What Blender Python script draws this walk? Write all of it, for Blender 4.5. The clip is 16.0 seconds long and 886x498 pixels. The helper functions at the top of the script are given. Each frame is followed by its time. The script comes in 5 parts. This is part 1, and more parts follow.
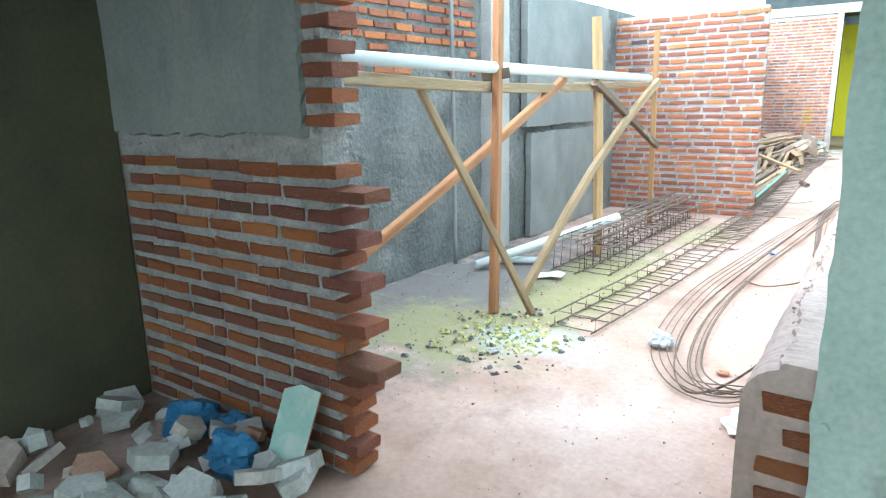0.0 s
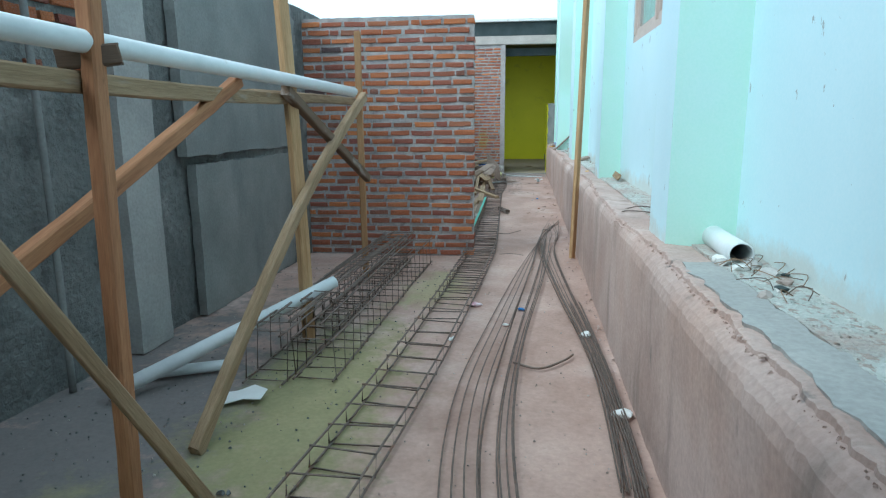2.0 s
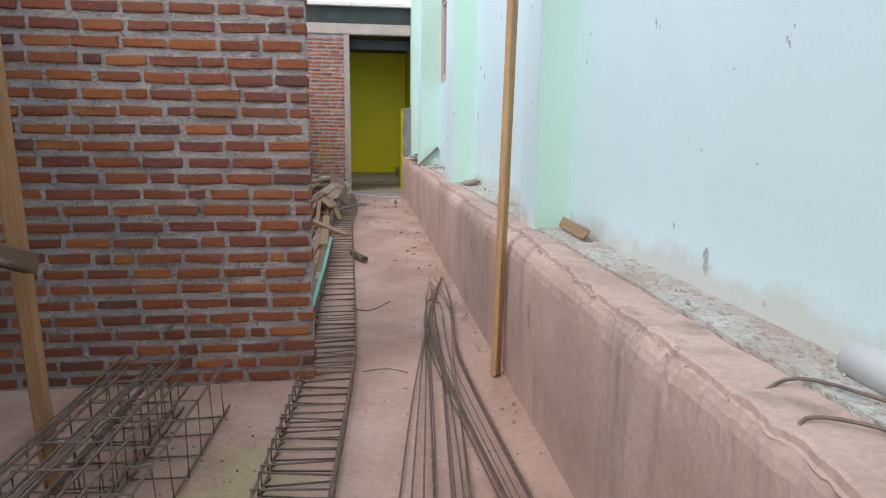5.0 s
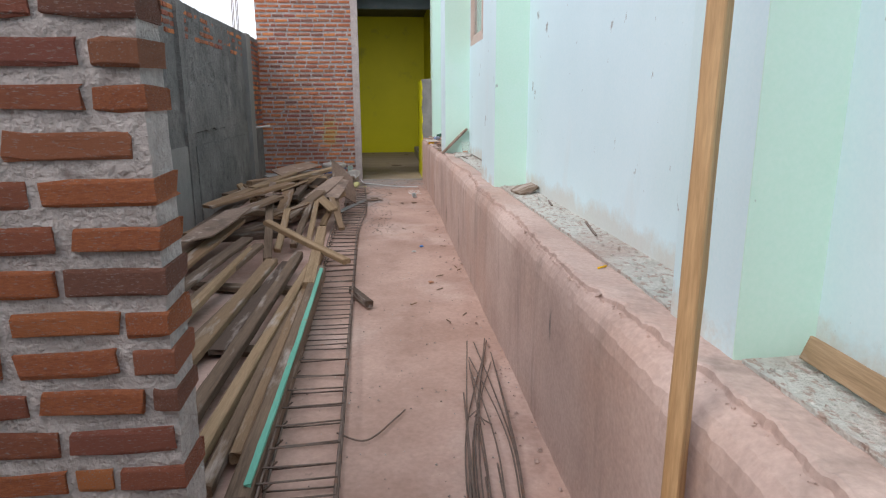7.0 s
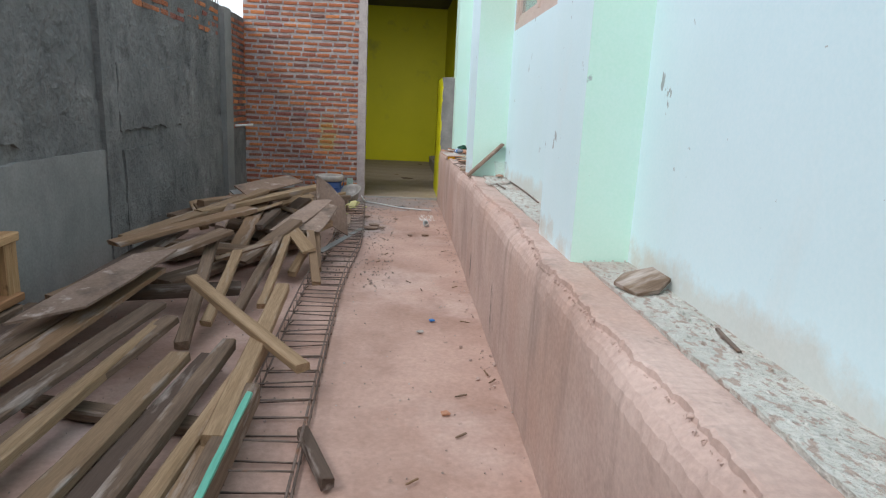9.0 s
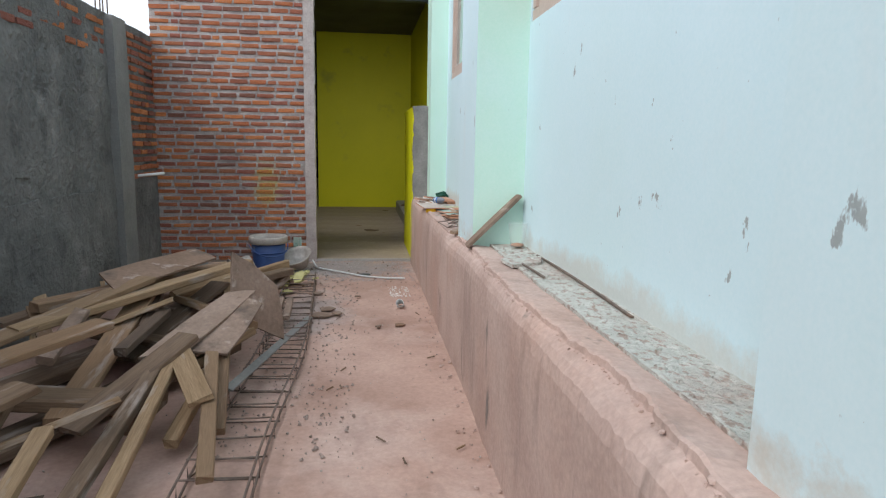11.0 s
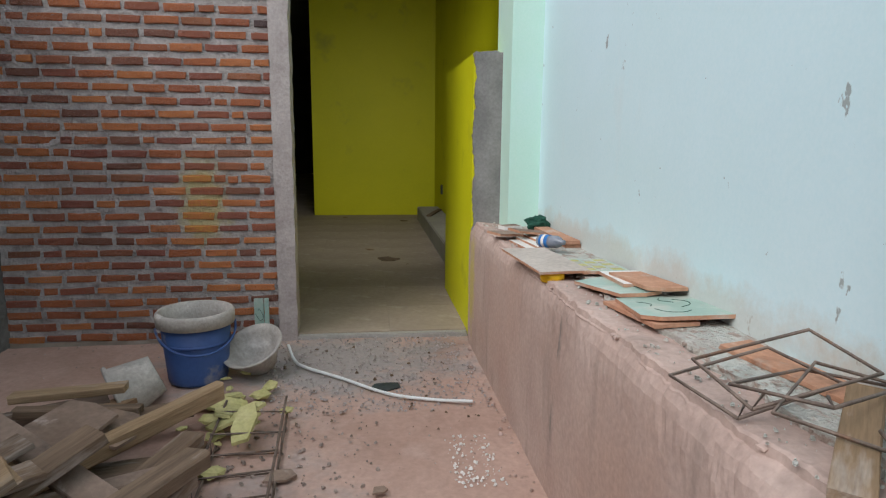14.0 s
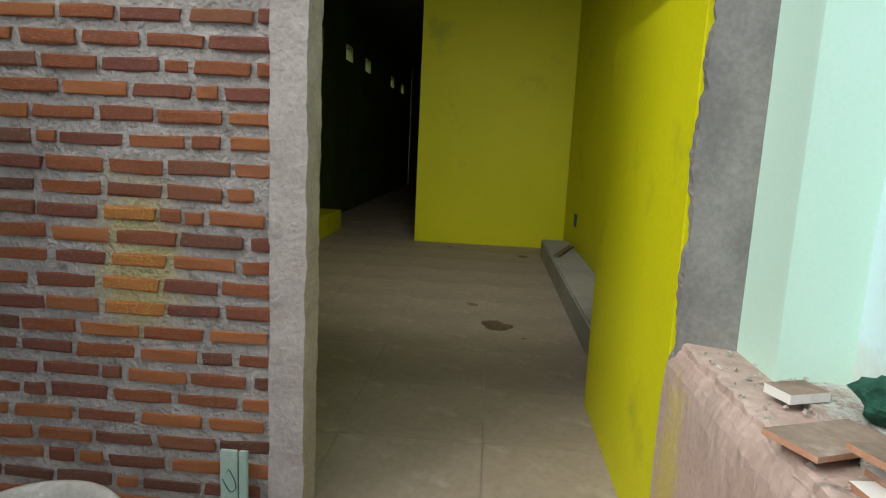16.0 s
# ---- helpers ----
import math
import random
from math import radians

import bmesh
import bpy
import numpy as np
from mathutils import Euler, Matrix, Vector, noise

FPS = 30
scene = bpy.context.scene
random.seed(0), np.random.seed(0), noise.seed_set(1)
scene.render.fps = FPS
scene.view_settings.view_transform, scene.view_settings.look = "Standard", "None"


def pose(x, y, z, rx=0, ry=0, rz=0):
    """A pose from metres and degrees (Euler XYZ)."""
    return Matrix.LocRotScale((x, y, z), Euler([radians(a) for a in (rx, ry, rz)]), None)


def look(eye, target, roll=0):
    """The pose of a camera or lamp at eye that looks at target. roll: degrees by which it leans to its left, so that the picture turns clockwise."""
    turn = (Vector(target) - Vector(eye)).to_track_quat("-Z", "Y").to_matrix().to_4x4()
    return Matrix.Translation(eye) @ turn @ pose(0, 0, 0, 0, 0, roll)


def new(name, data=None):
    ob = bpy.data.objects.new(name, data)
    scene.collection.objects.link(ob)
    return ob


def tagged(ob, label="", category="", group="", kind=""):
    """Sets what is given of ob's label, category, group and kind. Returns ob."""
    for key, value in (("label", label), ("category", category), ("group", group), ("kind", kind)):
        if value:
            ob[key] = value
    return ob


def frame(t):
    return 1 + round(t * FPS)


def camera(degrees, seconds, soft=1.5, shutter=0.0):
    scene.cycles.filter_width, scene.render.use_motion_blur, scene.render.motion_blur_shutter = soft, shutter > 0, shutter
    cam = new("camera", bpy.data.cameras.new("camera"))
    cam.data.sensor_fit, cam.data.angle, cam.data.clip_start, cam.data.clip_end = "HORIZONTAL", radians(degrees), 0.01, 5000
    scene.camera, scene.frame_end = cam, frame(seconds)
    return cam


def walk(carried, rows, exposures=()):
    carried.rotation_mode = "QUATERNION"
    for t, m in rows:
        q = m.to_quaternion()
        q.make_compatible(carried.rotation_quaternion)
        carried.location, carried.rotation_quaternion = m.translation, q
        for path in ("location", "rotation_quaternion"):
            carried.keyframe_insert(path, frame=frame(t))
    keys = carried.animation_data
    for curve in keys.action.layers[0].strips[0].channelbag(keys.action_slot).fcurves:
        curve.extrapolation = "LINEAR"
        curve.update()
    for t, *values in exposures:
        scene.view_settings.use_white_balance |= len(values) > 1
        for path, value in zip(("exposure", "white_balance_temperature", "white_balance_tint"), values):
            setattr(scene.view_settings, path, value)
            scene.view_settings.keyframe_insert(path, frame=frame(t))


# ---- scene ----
cam = camera(70.2, 16.0, soft=1.2)
PATH = [
    (0, (1.155, -17.306, 1.296), (0.03, -15.715, 0.844), -1.3),
    (0.5, (0.838, -16.888, 1.244), (-0.06, -15.161, 0.785), -0.2),
    (1, (0.661, -16.521, 1.269), (0.039, -14.661, 0.879), 2.6),
    (1.5, (0.499, -16.112, 1.271), (0.183, -14.184, 0.841), -0.7),
    (2, (0.447, -15.718, 1.26), (0.202, -13.773, 0.865), -0.4),
    (2.5, (0.383, -15.333, 1.234), (0.193, -13.39, 0.799), 2.7),
    (3, (0.242, -14.859, 1.248), (0.276, -12.906, 0.821), -0.4),
    (3.5, (0.195, -14.372, 1.267), (0.172, -12.417, 0.843), 2.6),
    (4, (0.159, -13.853, 1.244), (0.415, -11.9, 0.901), -0.6),
    (6.5, (0.441, -11.423, 1.259), (0.644, -9.483, 0.817), 2.3),
    (7, (0.379, -10.89, 1.308), (0.557, -8.951, 0.853), -0.3),
    (7.5, (0.438, -10.407, 1.235), (0.562, -8.452, 0.833), 3.4),
    (8, (0.407, -9.95, 1.286), (0.736, -8.019, 0.883), 2.3),
    (8.5, (0.442, -9.454, 1.283), (0.528, -7.505, 0.841), 4.8),
    (9, (0.467, -8.874, 1.286), (0.616, -6.928, 0.846), 2.7),
    (11.5, (0.493, -6.384, 1.249), (0.752, -4.425, 0.94), 1.1),
    (12, (0.497, -5.818, 1.23), (0.656, -3.853, 0.892), 1.9),
    (12.5, (0.483, -5.353, 1.194), (0.795, -3.399, 0.901), 4.3),
    (13, (0.44, -4.773, 1.206), (0.808, -2.843, 0.83), 2.2),
    (13.5, (0.459, -4.267, 1.231), (0.653, -2.314, 0.843), 3.1),
    (14, (0.421, -3.735, 1.201), (0.659, -1.78, 0.851), 0.5),
    (14.5, (0.481, -3.216, 1.204), (0.604, -1.252, 0.846), 2.3),
    (15, (0.513, -2.708, 1.169), (0.647, -0.742, 0.83), 1.3),
    (15.5, (0.489, -2.25, 1.173), (0.571, -0.274, 0.874), -0.2),
    (16, (0.517, -1.779, 1.197), (0.384, 0.19, 0.874), 2.8),
]
EXPOSURES = [(0.0, 2.2, 5700, -1), (0.7, 2.05, 5650, -3), (1.1, 1.25, 5500, -6), (1.5, 0.7, 5350, -5), (2.0, 0.25, 5350, -6), (2.5, 0.05, 5550, -2),
             (3.0, 0.05, 5950, 2), (3.5, 0.08, 6150, 6), (6.5, 0.1, 6650, 17), (7.5, 0.1, 6650, 17), (9.0, 0.13, 6450, 13), (12.0, 0.07, 6450, 12), (15.4, 0.0, 6600, 10), (16.0, 0.33, 6700, 6)]
walk(cam, [(t, look(eye, target, roll)) for t, eye, target, roll in PATH], EXPOSURES)

# ---- world and sun: a bright overcast day ----
world = bpy.data.worlds.new("overcast_sky")
scene.world = world
world.use_nodes = True
wt = world.node_tree
wbg = wt.nodes["Background"]
sky = wt.nodes.new("ShaderNodeTexSky")
sky.sky_type, sky.sun_disc = "NISHITA", False
sky.sun_elevation, sky.sun_rotation = radians(58), radians(200)
haze = wt.nodes.new("ShaderNodeMix")
haze.data_type = "RGBA"
haze.inputs["Factor"].default_value = 0.6
wt.links.new(sky.outputs[0], haze.inputs["A"])
haze.inputs["B"].default_value = (10.0, 10.2, 10.6, 1)
wt.links.new(haze.outputs["Result"], wbg.inputs["Color"])
wbg.inputs["Strength"].default_value = 0.15
sun = new("sun", bpy.data.lights.new("sun", "SUN"))
sun.data.energy, sun.data.angle, sun.data.color = 1.9, radians(35), (1, 0.97, 0.92)
sun.matrix_world = look((-5.4, -3.8, 6.2), (0, 0, 0))


# added fill lamp inside the hall, standing in for sky light through the doorway
hall_fill = new("hall_fill_lamp", bpy.data.lights.new("hall_fill_lamp", "AREA"))
hall_fill.data.shape, hall_fill.data.size, hall_fill.data.size_y = "RECTANGLE", 1.0, 0.8
hall_fill.data.energy, hall_fill.data.color, hall_fill.data.spread = 11, (1, 0.99, 0.95), radians(85)
hall_fill.matrix_world = look((0.5, 0.72, 2.6), (0.5, 5.6, 0.0))


# ---- materials ----
def shade(name, colours, scale=6.0, fine=60.0, rough=0.85, bump=0.3, fine_bump=0.3, metal=0.0, stretch=(1, 1, 1), rand=0.0, stains=(), spec=0.3, patches=(), depth=0.01):
    """colours: (dark, light) mixed by a broad noise; stains: (colour, scale, from, to, stretch); patches: (colour, x, y, z, rx, ry, rz, amount)."""
    m = bpy.data.materials.new(name)
    m.use_nodes = True
    nt = m.node_tree
    n, l = nt.nodes, nt.links
    bs = n["Principled BSDF"]
    bs.inputs["Roughness"].default_value, bs.inputs["Metallic"].default_value = rough, metal
    bs.inputs["Specular IOR Level"].default_value = spec
    tc = n.new("ShaderNodeTexCoord")
    info = n.new("ShaderNodeObjectInfo")

    def mapped(st):
        mp = n.new("ShaderNodeMapping")
        mp.inputs["Scale"].default_value = st
        l.new(tc.outputs["Object"], mp.inputs["Vector"])
        if rand:
            mul = n.new("ShaderNodeMath")
            mul.operation = "MULTIPLY"
            mul.inputs[1].default_value = 37.0
            l.new(info.outputs["Random"], mul.inputs[0])
            l.new(mul.outputs[0], mp.inputs["Location"])
        return mp.outputs[0]

    def tex(st, sc, detail=5.0, w=0.6):
        t = n.new("ShaderNodeTexNoise")
        t.inputs["Scale"].default_value, t.inputs["Detail"].default_value, t.inputs["Roughness"].default_value = sc, detail, w
        l.new(mapped(st), t.inputs["Vector"])
        return t.outputs["Fac"]

    def ramp(fac, lo, hi):
        r = n.new("ShaderNodeMapRange")
        r.inputs["From Min"].default_value, r.inputs["From Max"].default_value = lo, hi
        l.new(fac, r.inputs["Value"])
        return r.outputs[0]

    def mix(fac, a, b):
        x = n.new("ShaderNodeMix")
        x.data_type = "RGBA"
        l.new(fac, x.inputs["Factor"])
        for side, v in (("A", a), ("B", b)):
            if isinstance(v, tuple):
                x.inputs[side].default_value = (*v, 1)
            else:
                l.new(v, x.inputs[side])
        return x.outputs["Result"]

    broad, grain = tex(stretch, scale), tex(stretch, fine)
    col = mix(ramp(broad, 0.3, 0.7), colours[0], colours[1])
    for extra_i, extra in enumerate(colours[2:]):
        r = n.new("ShaderNodeMath")
        r.operation = "MULTIPLY_ADD"
        r.inputs[1].default_value, r.inputs[2].default_value = 1.0 + 1.7 * extra_i, 0.31 * extra_i
        l.new(info.outputs["Random"], r.inputs[0])
        f = n.new("ShaderNodeMath")
        f.operation = "FRACT"
        l.new(r.outputs[0], f.inputs[0])
        col = mix(ramp(f.outputs[0], 0.62, 0.97), col, extra)
    for colour, sc, lo, hi, st in stains:
        col = mix(ramp(tex(st, sc), lo, hi), col, colour)
    for colour, x, y, z, rx, ry, rz, amount in patches:
        mp = n.new("ShaderNodeMapping")
        mp.inputs["Location"].default_value = (-x / rx, -y / ry, -z / rz)
        mp.inputs["Scale"].default_value = (1 / rx, 1 / ry, 1 / rz)
        l.new(tc.outputs["Object"], mp.inputs["Vector"])
        ln = n.new("ShaderNodeVectorMath")
        ln.operation = "LENGTH"
        l.new(mp.outputs[0], ln.inputs[0])
        ad = n.new("ShaderNodeMath")
        ad.operation = "MULTIPLY_ADD"
        ad.inputs[1].default_value = 2.6
        l.new(tex((1, 1, 1), 4.5, 8.0, 0.7), ad.inputs[0])
        l.new(ln.outputs["Value"], ad.inputs[2])
        r = ramp(ad.outputs[0], 2.45, 1.8)
        mm = n.new("ShaderNodeMath")
        mm.operation = "MULTIPLY"
        mm.inputs[1].default_value = amount
        l.new(r, mm.inputs[0])
        col = mix(mm.outputs[0], col, colour)
    g = n.new("ShaderNodeMix")
    g.data_type, g.blend_type = "RGBA", "OVERLAY"
    g.inputs["Factor"].default_value = 0.35 * min(1.0, fine_bump * 2)
    l.new(col, g.inputs["A"])
    l.new(grain, g.inputs["B"])
    l.new(g.outputs["Result"], bs.inputs["Base Color"])
    add = n.new("ShaderNodeMath")
    add.operation = "MULTIPLY_ADD"
    add.inputs[1].default_value = fine_bump
    l.new(grain, add.inputs[0])
    l.new(broad, add.inputs[2])
    bp = n.new("ShaderNodeBump")
    bp.inputs["Strength"].default_value, bp.inputs["Distance"].default_value = bump, depth
    l.new(add.outputs[0], bp.inputs["Height"])
    l.new(bp.outputs[0], bs.inputs["Normal"])
    return m


ONE = (1, 1, 1)
M_FLOOR = shade("dusty_concrete_floor", ((0.36, 0.235, 0.185), (0.54, 0.385, 0.32)), 1.3, 45, 0.92, 0.45, 0.35, depth=0.012,
                stains=(((0.60, 0.475, 0.42), 0.9, 0.52, 0.75, ONE), ((0.25, 0.15, 0.115), 1.7, 0.56, 0.8, (1, 0.6, 1)), ((0.2, 0.16, 0.14), 14, 0.66, 0.8, ONE)),
                patches=(((0.15, 0.145, 0.14), -1.3, -13.6, 0, 1.0, 2.4, 1, 0.9), ((0.30, 0.275, 0.13), -0.5, -13.1, 0, 0.42, 1.4, 1, 0.85),
                         ((0.30, 0.28, 0.14), -0.85, -14.4, 0, 0.7, 0.55, 1, 0.8), ((0.40, 0.36, 0.2), -0.2, -11.0, 0, 0.25, 0.6, 1, 0.7), ((0.46, 0.49, 0.52), -0.35, -14.35, 0, 0.42, 0.25, 1, 0.65),
                         ((0.30, 0.29, 0.28), 0.2, -0.4, 0, 0.9, 0.55, 1, 0.85), ((0.33, 0.31, 0.3), 0.1, -2.2, 0, 0.3, 0.7, 1, 0.6)))
M_INFLOOR = shade("tiled_dusty_floor", ((0.30, 0.25, 0.20), (0.42, 0.35, 0.28)), 1.7, 30, 0.8, 0.2, 0.3,
                  stains=(((0.5, 0.44, 0.37), 2.6, 0.55, 0.72, ONE), ((0.2, 0.17, 0.14), 6, 0.63, 0.8, ONE)))
M_MORTAR = shade("rough_mortar", ((0.31, 0.285, 0.27), (0.50, 0.465, 0.445)), 9, 70, 0.95, 1.0, 0.9, depth=0.02, stains=(((0.2, 0.17, 0.16), 11, 0.6, 0.75, ONE),), patches=(((0.55, 0.45, 0.1), -0.5, 0, 0.82, 0.16, 0.4, 0.26, 0.5),))
M_BRICK = shade("fired_clay_brick", ((0.37, 0.115, 0.055), (0.54, 0.19, 0.08), (0.12, 0.08, 0.078), (0.62, 0.23, 0.085), (0.31, 0.11, 0.08)), 14, 130, 0.9, 1.0, 0.8, rand=1.0, depth=0.008,
                stains=(((0.40, 0.34, 0.31), 16, 0.57, 0.72, ONE), ((0.11, 0.07, 0.065), 22, 0.62, 0.8, ONE)))
M_BRICK_Y = shade("yellow_splashed_brick", ((0.34, 0.10, 0.05), (0.46, 0.17, 0.06)), 18, 130, 0.85, 0.6, 0.6, rand=1.0, depth=0.006, stains=(((0.6, 0.46, 0.05), 30, 0.52, 0.64, ONE),))
M_GREY = shade("grey_cement_render", ((0.115, 0.12, 0.115), (0.215, 0.217, 0.205)), 2.2, 26, 0.93, 1.0, 0.9, depth=0.03,
               stains=(((0.09, 0.093, 0.09), 5, 0.56, 0.72, (1, 1, 0.6)), ((0.34, 0.335, 0.315), 1.5, 0.6, 0.8, ONE)))
M_SMOOTH = shade("smooth_cement_panel", ((0.18, 0.185, 0.178), (0.27, 0.27, 0.255)), 1.6, 60, 0.9, 0.25, 0.4, stains=(((0.17, 0.175, 0.175), 2.5, 0.52, 0.75, (1, 1, 0.35)),))
M_PALE = shade("pale_concrete_column", ((0.30, 0.295, 0.28), (0.40, 0.39, 0.365)), 2.5, 60, 0.9, 0.35, 0.4, stains=(((0.28, 0.27, 0.26), 4, 0.6, 0.8, (1, 1, 0.4)),))
M_PLINTH = shade("pinkish_cement_plinth", ((0.385, 0.278, 0.237), (0.54, 0.42, 0.37)), 1.8, 55, 0.93, 0.45, 0.4, depth=0.012,
                 stains=(((0.27, 0.21, 0.18), 2.6, 0.55, 0.75, (2.2, 2.2, 0.35)), ((0.46, 0.315, 0.255), 1.1, 0.5, 0.75, ONE), ((0.19, 0.165, 0.15), 3.3, 0.66, 0.74, (2, 2, 0.5))),
                 patches=(((0.55, 0.46, 0.08), 1.02, -0.22, 0.34, 0.2, 0.11, 0.26, 0.7),))
M_BED = shade("chipped_aqua_tile_bed", ((0.48, 0.50, 0.46), (0.65, 0.66, 0.61)), 9, 70, 0.9, 1.0, 1.0, depth=0.02,
              stains=(((0.42, 0.345, 0.295), 38, 0.52, 0.6, (1, 0.6, 1)), ((0.70, 0.70, 0.65), 30, 0.6, 0.68, ONE), ((0.47, 0.375, 0.325), 1.6, 0.5, 0.68, ONE), ((0.26, 0.22, 0.2), 24, 0.66, 0.74, ONE)))
M_BLUE = shade("pale_blue_wall_paint", ((0.60, 0.785, 0.835), (0.66, 0.835, 0.885)), 0.9, 90, 0.7, 0.06, 0.2,
               stains=(((0.60, 0.78, 0.80), 0.6, 0.5, 0.75, ONE), ((0.33, 0.38, 0.38), 7, 0.68, 0.70, (1, 1.4, 0.8)), ((0.36, 0.41, 0.41), 26, 0.72, 0.74, ONE), ((0.64, 0.76, 0.78), 3, 0.6, 0.8, (1, 1, 0.3))),
               patches=tuple(((0.55, 0.50, 0.42), 1.38, -1.5 - 3.15 * k, 0.74, 1, 1.9, 0.1, 0.55) for k in range(5)))
M_MINT = shade("mint_green_wall_paint", ((0.54, 0.78, 0.67), (0.60, 0.83, 0.73)), 1.0, 90, 0.7, 0.06, 0.2,
               stains=(((0.36, 0.44, 0.42), 8, 0.69, 0.73, ONE), ((0.35, 0.4, 0.38), 26, 0.735, 0.76, ONE), ((0.6, 0.8, 0.76), 1.3, 0.5, 0.8, ONE)))
M_YEL = shade("lime_yellow_wall_paint", ((0.60, 0.60, 0.006), (0.68, 0.66, 0.01)), 1.0, 90, 0.55, 0.08, 0.3, stains=(((0.36, 0.37, 0.03), 2.2, 0.6, 0.85, ONE),))
M_CUT = shade("dark_cut_cement", ((0.17, 0.165, 0.16), (0.28, 0.27, 0.26)), 5, 60, 0.92, 0.4, 0.5, stains=(((0.38, 0.37, 0.36), 3, 0.58, 0.75, (1, 1, 0.5)),))
M_JAMB = shade("raw_pinkish_concrete", ((0.33, 0.29, 0.275), (0.46, 0.415, 0.395)), 6, 60, 0.93, 0.7, 0.6, depth=0.012, stains=(((0.25, 0.225, 0.21), 5, 0.58, 0.75, ONE),))
M_JGREEN = shade("weathered_pale_green_plaster", ((0.44, 0.54, 0.49), (0.56, 0.66, 0.60)), 4, 60, 0.85, 0.4, 0.5, stains=(((0.25, 0.26, 0.25), 2.2, 0.57, 0.7, ONE), ((0.2, 0.2, 0.19), 14, 0.66, 0.74, ONE)))
M_DUSTWOOD = shade("dusty_sawn_timber", ((0.23, 0.155, 0.085), (0.38, 0.27, 0.165), (0.21, 0.14, 0.085)), 5, 40, 0.85, 0.35, 0.6, stretch=(0.35, 5, 5), rand=1.0, depth=0.005,
                   stains=(((0.14, 0.09, 0.055), 4, 0.62, 0.74, (0.6, 4, 4)), ((0.42, 0.37, 0.32), 4, 0.58, 0.75, (0.7, 3, 3))))
M_REDWOOD = shade("reddish_sawn_timber", ((0.28, 0.125, 0.06), (0.42, 0.215, 0.105)), 5, 40, 0.78, 0.3, 0.5, stretch=(0.35, 5, 5), rand=1.0, depth=0.004, stains=(((0.12, 0.06, 0.035), 3.5, 0.62, 0.74, (0.8, 3, 3)),))
# near-black green: yellow paint with the passage's shade put into its colour
M_DIM = shade("shaded_yellow_wall_paint", ((0.05, 0.075, 0.01), (0.08, 0.11, 0.015)), 1.2, 60, 0.7, 0.1, 0.3, stains=(((0.04, 0.04, 0.03), 2, 0.55, 0.75, ONE),))
M_WOOD = shade("sawn_yellow_timber", ((0.36, 0.215, 0.10), (0.52, 0.345, 0.18), (0.33, 0.17, 0.08)), 5, 40, 0.75, 0.25, 0.5, stretch=(0.35, 5, 5), rand=1.0, depth=0.004,
               stains=(((0.13, 0.07, 0.035), 3.2, 0.66, 0.74, (1.2, 3, 3)), ((0.3, 0.16, 0.07), 4, 0.55, 0.75, (0.3, 6, 6))))
M_OLD = shade("weathered_grey_timber", ((0.11, 0.077, 0.054), (0.22, 0.155, 0.105), (0.30, 0.185, 0.10), (0.10, 0.072, 0.055)), 5, 40, 0.88, 0.4, 0.6, stretch=(0.35, 5, 5), rand=1.0, depth=0.005,
              stains=(((0.42, 0.37, 0.33), 4, 0.56, 0.75, (0.7, 3, 3)), ((0.12, 0.09, 0.07), 5, 0.62, 0.76, (0.4, 5, 5))))
M_PLY = shade("dusty_plywood_offcut", ((0.19, 0.135, 0.10), (0.32, 0.24, 0.19), (0.22, 0.14, 0.09)), 3, 45, 0.9, 0.3, 0.5, rand=1.0, stains=(((0.13, 0.10, 0.08), 5, 0.55, 0.7, ONE), ((0.42, 0.35, 0.30), 9, 0.6, 0.7, ONE)))
M_GREEN = shade("turquoise_painted_timber", ((0.09, 0.37, 0.27), (0.15, 0.47, 0.36)), 6, 50, 0.6, 0.2, 0.4, stretch=(0.5, 4, 4), stains=(((0.36, 0.27, 0.18), 7, 0.62, 0.72, ONE),))
M_REBAR = shade("rusty_steel_bar", ((0.13, 0.105, 0.09), (0.25, 0.19, 0.155)), 20, 160, 0.6, 0.5, 0.5, metal=0.35, rand=1.0, depth=0.002, stains=(((0.26, 0.13, 0.07), 14, 0.58, 0.75, ONE),))
M_PVC = shade("white_pvc", ((0.62, 0.66, 0.66), (0.74, 0.77, 0.77)), 5, 60, 0.4, 0.06, 0.2, stains=(((0.42, 0.37, 0.32), 4, 0.6, 0.75, ONE),))
M_DUSTY = shade("mortar_crusted_plastic", ((0.33, 0.31, 0.28), (0.50, 0.47, 0.43)), 8, 60, 0.85, 0.5, 0.6, stains=(((0.62, 0.6, 0.56), 9, 0.58, 0.7, ONE),))
M_BLUEP = shade("blue_plastic", ((0.035, 0.075, 0.22), (0.06, 0.12, 0.30)), 4, 50, 0.45, 0.1, 0.2, stains=(((0.32, 0.31, 0.30), 5, 0.58, 0.72, ONE), ((0.7, 0.7, 0.7), 13, 0.71, 0.74, ONE)))
M_WHITE = shade("white_glaze", ((0.72, 0.71, 0.68), (0.82, 0.81, 0.78)), 5, 50, 0.4, 0.1, 0.2, stains=(((0.5, 0.44, 0.38), 7, 0.6, 0.75, ONE),))
M_AQUA = shade("aqua_glazed_tile", ((0.29, 0.43, 0.37), (0.37, 0.51, 0.45)), 6, 50, 0.3, 0.05, 0.2, stains=(((0.12, 0.24, 0.20), 5, 0.66, 0.72, ONE), ((0.50, 0.53, 0.47), 9, 0.5, 0.66, ONE)))
M_TERRA = shade("unglazed_tile_back", ((0.40, 0.20, 0.12), (0.52, 0.30, 0.20)), 9, 70, 0.9, 0.4, 0.5, rand=1.0, stains=(((0.5, 0.44, 0.38), 8, 0.55, 0.72, ONE),))
